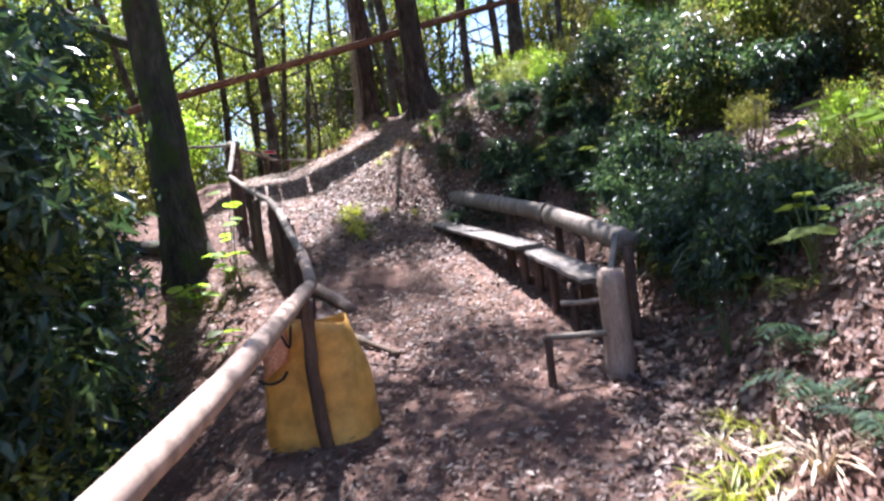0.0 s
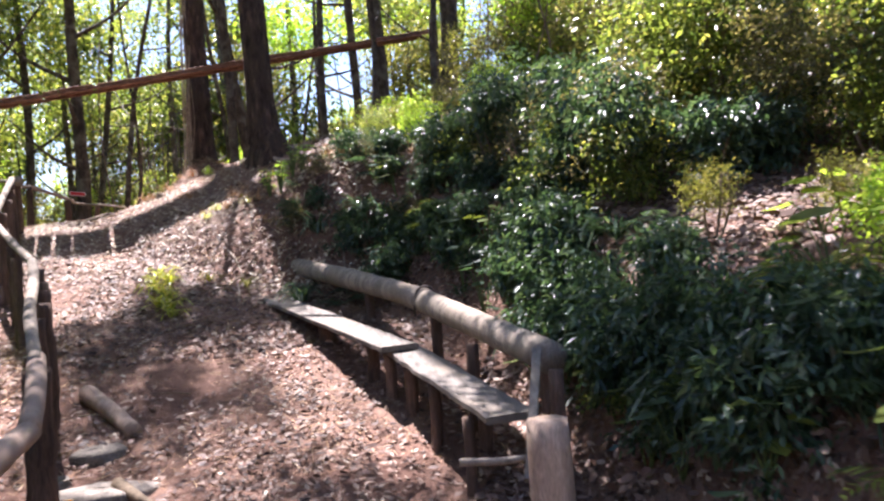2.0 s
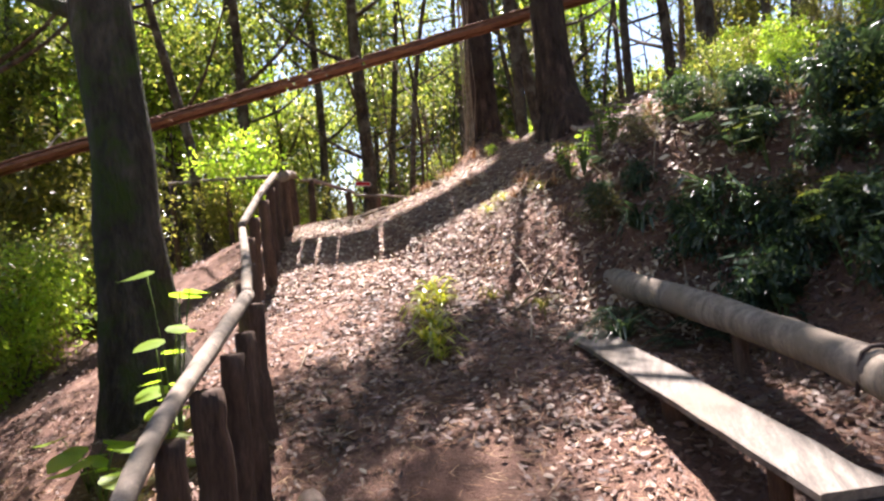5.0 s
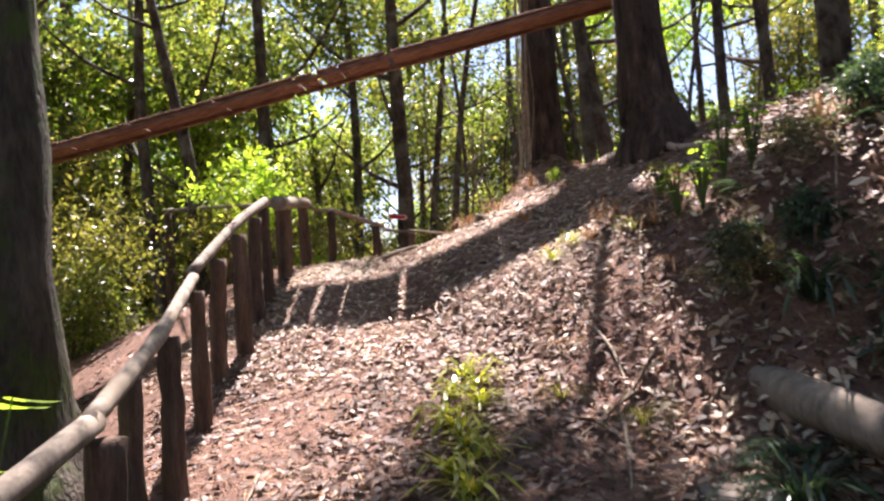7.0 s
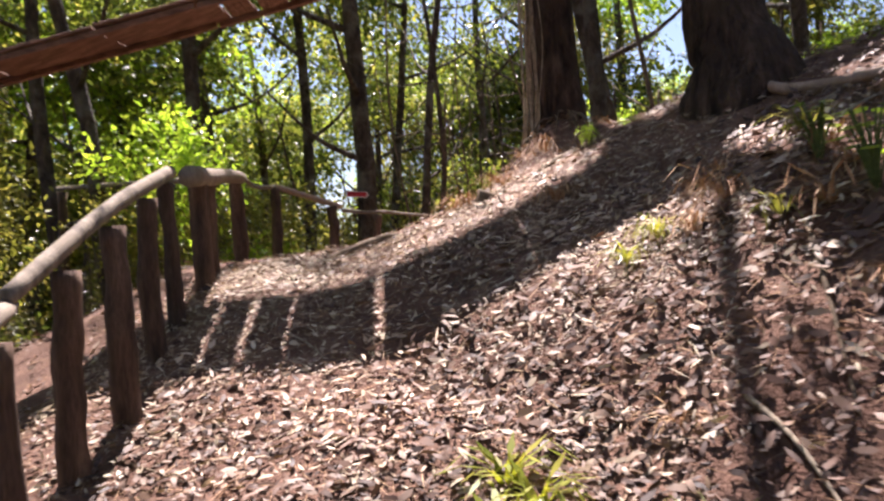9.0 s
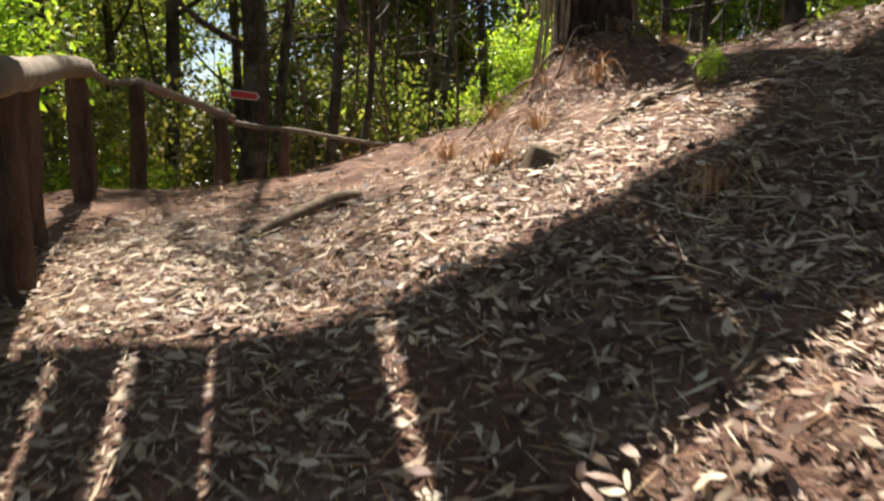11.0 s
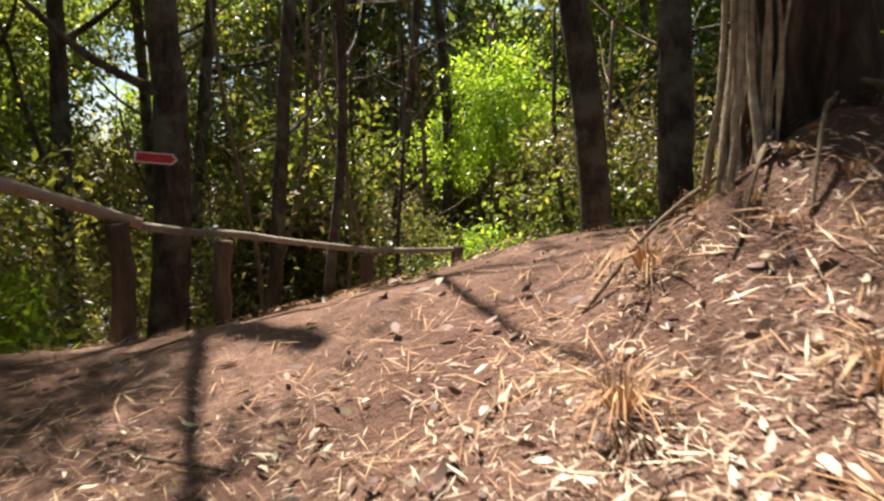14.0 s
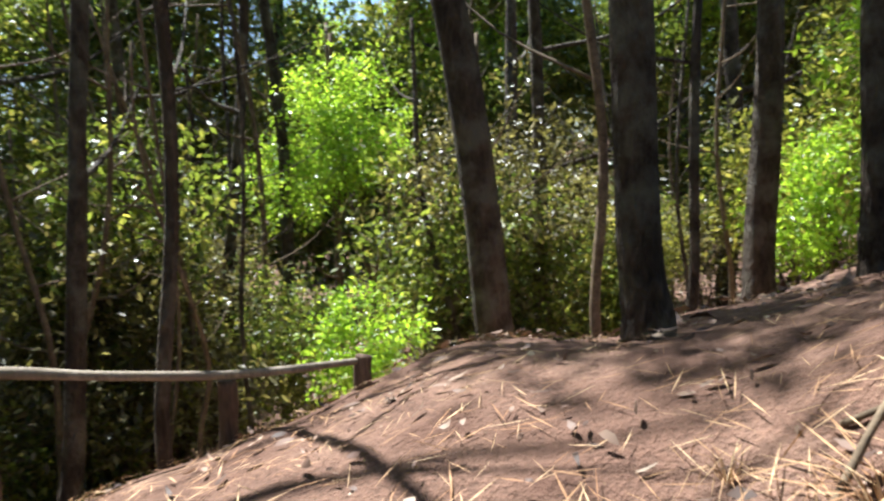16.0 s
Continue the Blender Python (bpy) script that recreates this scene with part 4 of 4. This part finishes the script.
for k, (x, y, s) in enumerate([(-1.75, 13.0, 0.22), (-1.6, 12.8, 0.25), (-1.9, 12.9, 0.2), (-1.45, 12.9, 0.25)]):
    blades(x, y, 70, s, M_NEEDLE if k % 2 else M_YELLOW, "yellowing dry grass tuft on the bank", 990 + k, "grass_tuft", 0.016, 1.2, "bank grass")
shrub(-2.12, 14.62, [3], 0.09, "small green sprout on the mound", 1070, "saplings", 1.2)
for k, (x, y) in enumerate([(-3.0, 14.6), (-2.8, 15.0), (-3.25, 15.3), (-2.5, 15.3), (-3.0, 15.9), (-2.3, 13.9)]):
    blades(x, y, 70, 0.3, M_NEEDLE, "tuft of dry straw-coloured grass", 1010 + k, "dry_grass_tuft", 0.012, 1.3, "dry grass")
for k, (x, y) in enumerate([(0.95, 2.7), (1.0, 3.2), (1.05, 3.6), (0.85, 2.3), (1.2, 3.9), (1.1, 2.9), (0.9, 3.4), (1.25, 3.3), (1.15, 4.3), (1.0, 3.95)]):
    blades(x, y, 45, 0.2 + 0.05 * (k % 4), M_STRAW if k % 2 else M_YELLOW, "sunlit pale grass tuft at the bank foot", 1020 + k, "grass_tuft", 0.03, 0.9, "bank grass")

# ---- painted arrow on the tree ----
arrow = thing("arrow_sign", (-5.84, 20.0, 3.53), "small red arrow board with a white border", "sign")
bm = bmesh.new()
outline = [(-0.17, -0.045), (0.13, -0.045), (0.17, 0.0), (0.13, 0.045), (-0.17, 0.045)]
for sc, y0, y1, nm, mt in ((1.0, 0.0, 0.014, "border", M_WHITE), (0.78, -0.005, 0.0, "arrow", M_RED)):
    bm = bmesh.new()
    f_ = bm.faces.new([bm.verts.new((px * (sc if sc == 1 else 0.9), y1, pz * sc)) for px, pz in outline])
    ex = bmesh.ops.extrude_face_region(bm, geom=[f_])
    bmesh.ops.translate(bm, vec=(0, y0 - y1, 0), verts=[v for v in ex["geom"] if isinstance(v, bmesh.types.BMVert)])
    bmesh.ops.recalc_face_normals(bm, faces=bm.faces)
    part(nm, bm, mt, arrow)
arrow.rotation_euler = (0, radians(6), radians(18))

# ---- roots, fallen branches, stones ----
def fallen(name, pts, r0, r1, material, label, category, seed):
    z = lambda p: ground_z(p[0], p[1]) + p[2]
    ob = pole(name, [(p[0], p[1], z(p)) for p in pts], r0, r1, material, None, n=5 * len(pts), seg=9, rough=0.12, seed=seed, freq=6)
    return tagged(ob, label, category)


fallen("root", [(-3.66, 15.16, -0.02), (-3.74, 15.03, 0.03), (-3.88, 14.80, 0.04), (-3.98, 14.62, 0.03), (-4.14, 14.42, -0.03)], 0.042, 0.026, M_STEM, "bare brown root crossing the slope", "root", 1)
fallen("root", [(-1.15, 14.25, 0.05), (-0.95, 13.85, 0.03), (-0.5, 13.6, 0.02), (0.1, 13.9, 0.03), (0.8, 14.2, -0.02)], 0.04, 0.018, M_RAIL, "pale root running from the pine", "root", 2)
fallen("root", [(-2.05, 14.8, 0.0), (-2.35, 14.75, 0.02), (-2.75, 14.6, -0.02)], 0.022, 0.01, M_STEM, "brown root spreading over the mound", "root", 4)
fallen("branch", [(-1.55, 7.1, 0.05), (-1.3, 6.8, 0.05), (-1.0, 6.55, 0.03)], 0.045, 0.02, M_STEM, "short dark fallen branch beside the posts", "branch", 5)


def stone(x, y, a, b, h, seed):
    q = random.Random(seed)
    n, verts, faces = 14, [], []
    for lvl, (s, zz) in enumerate(((1.0, -0.06), (1.03, h * 0.5), (0.93, h * 0.9), (0.6, h), (0.0, h * 1.02))):
        for i in range(n):
            t = 2 * math.pi * i / n
            w = 1 + 0.14 * math.sin(t * 2 + seed) + 0.08 * math.sin(t * 5 + seed * 2)
            verts.append((a * s * w * math.cos(t), b * s * w * math.sin(t), zz + 0.008 * q.random()))
    for l in range(4):
        for i in range(n):
            c, d = l * n + i, l * n + (i + 1) % n
            faces.append((c, d, d + n, c + n))
    ob = solid("flat_stone", verts, faces, M_ROCK, None)
    ob.matrix_basis = pose(x, y, ground_z(x, y), q.uniform(-4, 4), q.uniform(-4, 4), q.uniform(0, 180))
    return tagged(ob, "flat grey stone at the trail edge by the rail", "stone", "edge stones")


for k, (x, y, a, b, h) in enumerate([(-1.85, 7.75, 0.2, 0.13, 0.045), (-1.6, 7.05, 0.3, 0.2, 0.05), (-2.0, 7.35, 0.12, 0.1, 0.05)]):
    stone(x, y, a, b, h, 5 + k)
fallen("log", [(-2.22, 8.68, 0.04), (-1.95, 8.32, 0.06), (-1.66, 7.94, 0.03)], 0.075, 0.06, M_RAIL, "short pale log lying at the trail edge by the rail", "log", 9)
fallen("log", [(-5.2, 11.6, 0.12), (-6.6, 12.9, 0.15), (-8.0, 14.0, 0.12)], 0.12, 0.10, M_MOSSY, "mossy fallen log on the slope", "log", 7)
g = random.Random(33)
for k in range(60):
    x, y, a_ = g.uniform(-5.5, 0.8), g.uniform(1, 17.5), g.random() * 6.28
    l = g.uniform(0.12, 0.5)
    fallen("twig", [(x, y, 0.012), (x + math.cos(a_) * l * .5 + .02, y + math.sin(a_) * l * .5, 0.02), (x + math.cos(a_) * l, y + math.sin(a_) * l, 0.012)], 0.007, 0.004, M_VINE if k % 2 else M_STEM, "dry fallen twig on the trail", "twig", 40 + k)["group"] = "fallen twigs"
g = random.Random(71)
for k in range(11):
    a_ = 2.6 + 2.0 * g.random()
    z0 = ground_z(PINE_X + math.cos(a_) * 0.3, PINE_Y + math.sin(a_) * 0.3)
    pts = []
    for j in range(9):
        u = j / 8
        rr = 0.20 - 0.03 * u + 0.07 * math.exp(-u * 10.5) + 0.012 * g.random()
        aa = a_ + 0.5 * math.sin(u * 6 + 2 * k) * g.random()
        pts.append((PINE_X + math.cos(aa) * rr - 0.06 * u, PINE_Y + math.sin(aa) * rr + 0.05 * u, z0 - 0.03 + 3.4 * u))
    tagged(pole("vine", pts, 0.005 + 0.006 * (k % 3) / 2, 0.004, M_VINE, None, n=40, seg=6, rough=0.5, seed=80 + k, freq=18), "dry pale vine clinging to the pine", "vine", "pine vines")
# dry roots and straw heaped at the foot of the pine
for k in range(9):
    a_ = 3.0 + 2.4 * g.random()
    r1 = 0.30 + 0.55 * g.random()
    x0, y0 = PINE_X + math.cos(a_) * 0.27, PINE_Y + math.sin(a_) * 0.27
    x1, y1 = PINE_X + math.cos(a_ + g.uniform(-.3, .3)) * r1, PINE_Y + math.sin(a_ + g.uniform(-.3, .3)) * r1
    fallen("root", [(x0, y0, 0.03 + 0.05 * g.random()), ((x0 + x1) / 2, (y0 + y1) / 2, 0.07 * g.random() + 0.04), (x1, y1, 0.0)], 0.010, 0.006, M_STEM, "thin dry root at the foot of the pine", "root", 200 + k)["group"] = "pine roots"
for k in range(12):
    a_ = 2.8 + 2.6 * g.random()
    blades(PINE_X + math.cos(a_) * g.uniform(.35, .8), PINE_Y + math.sin(a_) * g.uniform(.35, .8), 30, 0.14, M_NEEDLE, "tuft of dry straw-coloured grass", 1040 + k, "dry_grass_tuft", 0.012, 1.3, "dry grass")

# braided dry stems standing free beside the pine, fanning out into roots at their foot
g = random.Random(72)
climber = thing("climbing_vine", (-2.70, 15.98, ground_z(-2.70, 15.98)), "pale braided dry climber rising beside the pine", "vine")
for k in range(11):
    a0, turn, fan = g.random() * 6.28, g.uniform(1.5, 4.0), g.uniform(0.04, 0.12)
    pts = []
    for j in range(12):
        u = j / 11
        w = 0.03 + fan * math.exp(-u * 18) + 0.012 * g.random()
        pts.append((math.cos(a0 + turn * u) * w + 0.05 * u, math.sin(a0 + turn * u) * w + 0.12 * u, -0.04 + 4.2 * u))
    pole("stem", pts, g.uniform(0.005, 0.013), 0.005, M_VINE, climber, n=60, seg=6, rough=0.45, seed=800 + k, freq=16)

# dark plants and dry litter on the steep face beyond the bench
g = random.Random(44)
for k in range(20):
    x, y = g.uniform(-0.6, 1.4), g.uniform(10.4, 11.9)
    if ground_z(x, y) > 2.5:
        continue
    if k % 2:
        blades(x, y, 70, g.uniform(0.3, 0.55), M_DARK, "dark strap-leaved plant on the steep bank", 1100 + k, "strap_leaf_plant", 0.032, 1.0, "bank plants", "plant")
    else:
        fern(x, y, 12, g.uniform(0.3, 0.5), M_DARK, "dark fern on the steep bank", 1100 + k, 0.8, group="bank ferns")
for k, (x, y) in enumerate([(0.5, 11.2), (0.9, 10.2), (0.1, 10.9), (0.4, 10.4), (1.2, 10.7), (0.75, 10.9), (0.2, 11.5), (1.4, 10.2)]):
    if ground_z(x, y) > 2.5:
        continue
    shrub(x, y, [1], g.uniform(0.28, 0.38), "low dark shrub on the steep bank", 1150 + k, "bank shrubs", 0.5)

g = random.Random(45)
for k in range(34):
    v, u = 0.1 + 2.2 * (k + g.random()) / 34, g.uniform(0.05, 0.75)
    x, y = -0.95 + v * 0.795 + u * 0.606, 11.7 - v * 0.606 + u * 0.795
    if k % 4 == 0:
        fern(x, y, 11, g.uniform(0.22, 0.4), M_DARK, "dark fern on the steep bank", 4100 + k, 0.8, group="bank ferns")
    elif k % 4 == 1:
        blades(x, y, 50, g.uniform(0.22, 0.38), M_NEEDLE if u > 0.45 else M_DARK, "dry and dark grass hanging from the bank edge", 4100 + k, "grass_tuft", 0.02, 1.4, "bank grass")
    else:
        shrub(x, y, [1 if k % 3 else 4], g.uniform(0.16, 0.3), "low dark shrub on the steep bank", 4100 + k, "bank shrubs", 0.5)

g = random.Random(55)


def bank_foot(y):
    return float(np.interp(y, (0, 3, 6, 8, 9.5, 10.6, 11.6, 13), (1.25, 0.95, 1.15, 1.0, 0.62, -0.1, -0.9, -0.6)))


for k in range(46):
    y = 4.9 + 7.7 * (k + g.random()) / 46
    x = bank_foot(y) + g.uniform(0.4, 0.85 if y < 8 else 1.1)
    if y > 9.2 and ground_z(x, y) > 2.42:
        continue
    shrub(x, y, [1], g.uniform(0.32, 0.5) * (0.7 if y > 8.5 else 1), "low dark leafy shrub hanging over the bank", 1200 + k, "bank shrubs", 0.45)
for k in range(30):
    y = 3.0 + 9.4 * (k + g.random()) / 30
    x = bank_foot(y) + g.uniform(0.3, 1.05) + (0.2 if y < 5 else 0)
    if y > 9.2 and ground_z(x, y) > 2.2 or y < 5.2 or k % 2:
        continue
    blades(x, y, 50, g.uniform(0.3, 0.5) * (0.7 if y > 8.5 else 1), M_DARK, "dark strap-leaved plant hanging over the bank", 1300 + k, "strap_leaf_plant", 0.03, 1.1, "bank plants", "plant")
# trees added on the bank, with crowns out of view, only to shade it
tree(3.6, 9.4, 0.13, 9, (-0.8, 0.2), "slender tree added to shade the bank", M_BARK, [(4, -3.1, -1.4, 3.6, 0.62), (4, -3.4, -0.2, 3.9, 0.55)], 5, 601, 1.3)
tree(3.3, 5.0, 0.13, 8, (-0.7, 0.3), "slender tree added to shade the bank", M_BARK, [(4, -2.0, 2.7, 3.9, 0.5)], 4, 602, 1.3)


def broad_plant(x, y, n, length, material, label, seed, tall=0.35):
    """Large heart-shaped leaves on thin stalks."""
    q = random.Random(seed)
    z = ground_z(x, y)
    t = thing("broad_leaf_plant", (x, y, z), label, "plant", "broad-leaved plants")
    for k in range(n):
        a_ = q.random() * 6.28
        h, out = tall * q.uniform(0.5, 1.2), length * q.uniform(0.3, 1.1)
        tip = Vector((math.cos(a_) * out, math.sin(a_) * out, h))
        pole("stalk", [(0, 0, -0.02), tip * 0.5 + Vector((0, 0, 0.1 * h)), tip], 0.006, 0.004, M_GREENSTEM, t, n=5, seg=5, seed=seed + k)
        ln, d, s = length * q.uniform(0.7, 1.1), Vector((math.cos(a_), math.sin(a_), -0.35)).normalized(), Vector((-math.sin(a_), math.cos(a_), 0))
        up = s.cross(d)
        prof = ((0.0, 0.02), (-0.08, 0.26), (0.12, 0.40), (0.4, 0.37), (0.7, 0.2), (1.0, 0.0))
        mid = [tip + d * ln * u - up * ln * 0.12 * u * u for u, w in prof]
        v = mid + [m + s * ln * w + up * ln * 0.10 * w for m, (u, w) in zip(mid, prof)] + [m - s * ln * w + up * ln * 0.10 * w for m, (u, w) in zip(mid, prof)]
        f = [(j, j + 1, 7 + j, 6 + j) for j in range(5)] + [(j + 1, j, 12 + j, 13 + j) for j in range(5)]
        solid("leaf", v, f, material, t)
    return t


M_GREENSTEM = surface("green_stalk", [(0.3, (0.07, 0.10, 0.03)), (0.7, (0.14, 0.18, 0.06))], 9, bump=0.2)
for k, (x, y, n, l, mt) in enumerate([(-3.55, 9.55, 7, 0.26, M_LIME), (-3.75, 9.0, 6, 0.24, M_LIME), (-3.3, 8.9, 5, 0.2, M_GREEN), (-2.6, 6.9, 5, 0.22, M_LIME), (-2.9, 7.4, 5, 0.2, M_GREEN), (-4.1, 9.3, 7, 0.24, M_LIME), (2.2, 5.6, 6, 0.24, M_GREEN), (2.45, 5.0, 7, 0.26, M_LIME), (2.7, 6.4, 6, 0.24, M_LIME), (3.0, 4.6, 7, 0.26, M_LIME), (1.6, 6.6, 5, 0.2, M_DARK), (-4.4, 8.3, 6, 0.24, M_GREEN)]):
    broad_plant(x, y, n, l, mt, "broad-leaved green plant with large soft leaves", 1500 + 20 * k)

for k, (x, y, n, l, tall) in enumerate([(-0.85, 12.25, 24, 0.085, 0.36), (-1.1, 12.7, 14, 0.07, 0.22), (-0.55, 12.15, 22, 0.085, 0.34), (-0.7, 12.5, 20, 0.08, 0.42), (-1.0, 12.35, 16, 0.075, 0.3)]):
    broad_plant(x, y, n, l, M_LIME if k % 2 == 0 else M_GREEN, "sunlit leafy sapling on the edge of the bank", 2900 + 30 * k, tall)

broad_plant(-3.35, 9.25, 6, 0.25, M_LIME, "tall broad-leaved climber with bright leaves by the mossy trunk", 2800, 1.15)
broad_plant(-3.15, 8.9, 4, 0.22, M_LIME, "tall broad-leaved climber with bright leaves by the mossy trunk", 2840, 0.8)

# decayed stump on the mound
stump = thing("tree_stump", (-2.80, 14.42, ground_z(-2.80, 14.42)), "small decayed mossy tree stump in the leaf litter", "stump")
q = random.Random(12)
ring = [(-0.08, 1.25), (0.03, 1.1), (0.09, 1.0), (0.13, 0.9), (0.10, 0.7), (0.05, 0.35)]
sv = [(0.15 * w * (1 + 0.16 * math.sin(3 * a_ + 1) + 0.08 * math.sin(7 * a_)) * math.cos(a_), 0.13 * w * (1 + 0.14 * math.sin(2 * a_)) * math.sin(a_), z + 0.04 * math.sin(2 * a_ + 0.5) * (z > 0.05) + q.uniform(-.008, .008)) for z, w in ring for a_ in [2 * math.pi * i / 18 for i in range(18)]]
sf = [(r * 18 + i, r * 18 + (i + 1) % 18, (r + 1) * 18 + (i + 1) % 18, (r + 1) * 18 + i) for r in range(5) for i in range(18)] + [tuple(range(90, 108))]
solid("stump_wood", sv, sf, M_STEM, stump)
stump.scale = (0.62, 0.62, 0.42)

# dead stalks, thin roots and dry tufts on the steep face
g = random.Random(91)
for k in range(22):
    x, y = g.uniform(-1.9, 0.6), g.uniform(11.2, 13.4)
    blades(x, y, 34, g.uniform(0.16, 0.32), M_NEEDLE if k % 3 else M_OLIVE, "dry dead fern and grass on the steep bank", 1700 + k, "dry_grass_tuft", 0.02, 1.3, "dry grass")
for k in range(16):
    x, y, a_, l = g.uniform(-1.8, 0.8), g.uniform(11.0, 13.3), g.uniform(3.6, 5.6), g.uniform(0.25, 0.7)
    fallen("root", [(x, y, 0.02), (x + math.cos(a_) * l * .5, y + math.sin(a_) * l * .4, 0.03), (x + math.cos(a_) * l, y + math.sin(a_) * l, 0.0)], 0.012, 0.006, M_VINE if k % 2 else M_STEM, "thin bare root on the steep bank", "root", 300 + k)["group"] = "bank roots"

# mixed shrubs along the top of the bank
g = random.Random(98)
for k in range(20):
    y = 7.7 + 3.6 * (k + g.random()) / 20
    x = bank_foot(y) + g.uniform(1.2, 2.6)
    shrub(x, y, [(1, 4), (1,), (0, 1), (4,)][k % 4], g.uniform(0.36, 0.6), "dark leafy shrub on top of the bank", 3700 + k, "bank shrubs", 0.7)

# leafy herbs among the bank plants and sunlit growth on the plateau behind it
g = random.Random(97)
for k in range(26):
    y = 4.4 + 6.8 * (k + g.random()) / 26
    x = bank_foot(y) + g.uniform(0.25, 0.8)
    broad_plant(x, y, g.choice((5, 6, 7)), g.uniform(0.13, 0.2), M_DARK if k % 3 else M_GREEN, "leafy herb with pointed leaves on the shaded bank", 3000 + 20 * k, 0.4)
for k in range(16):
    x, y = g.uniform(0.4, 4.0), g.uniform(11.8, 14.6)
    shrub(x, y, [g.choice((0, 3, 2))], g.uniform(0.22, 0.4), "small sunlit sapling on the leafy plateau", 3600 + k, "saplings", 1.3)
for k in range(9):
    x, y = g.uniform(2.1, 3.6), g.uniform(4.6, 8.4)
    shrub(x, y, [g.choice((0, 2, 3, 4))], g.uniform(0.16, 0.3), "small sunlit sapling on the leafy plateau", 3650 + k, "saplings", 1.2)
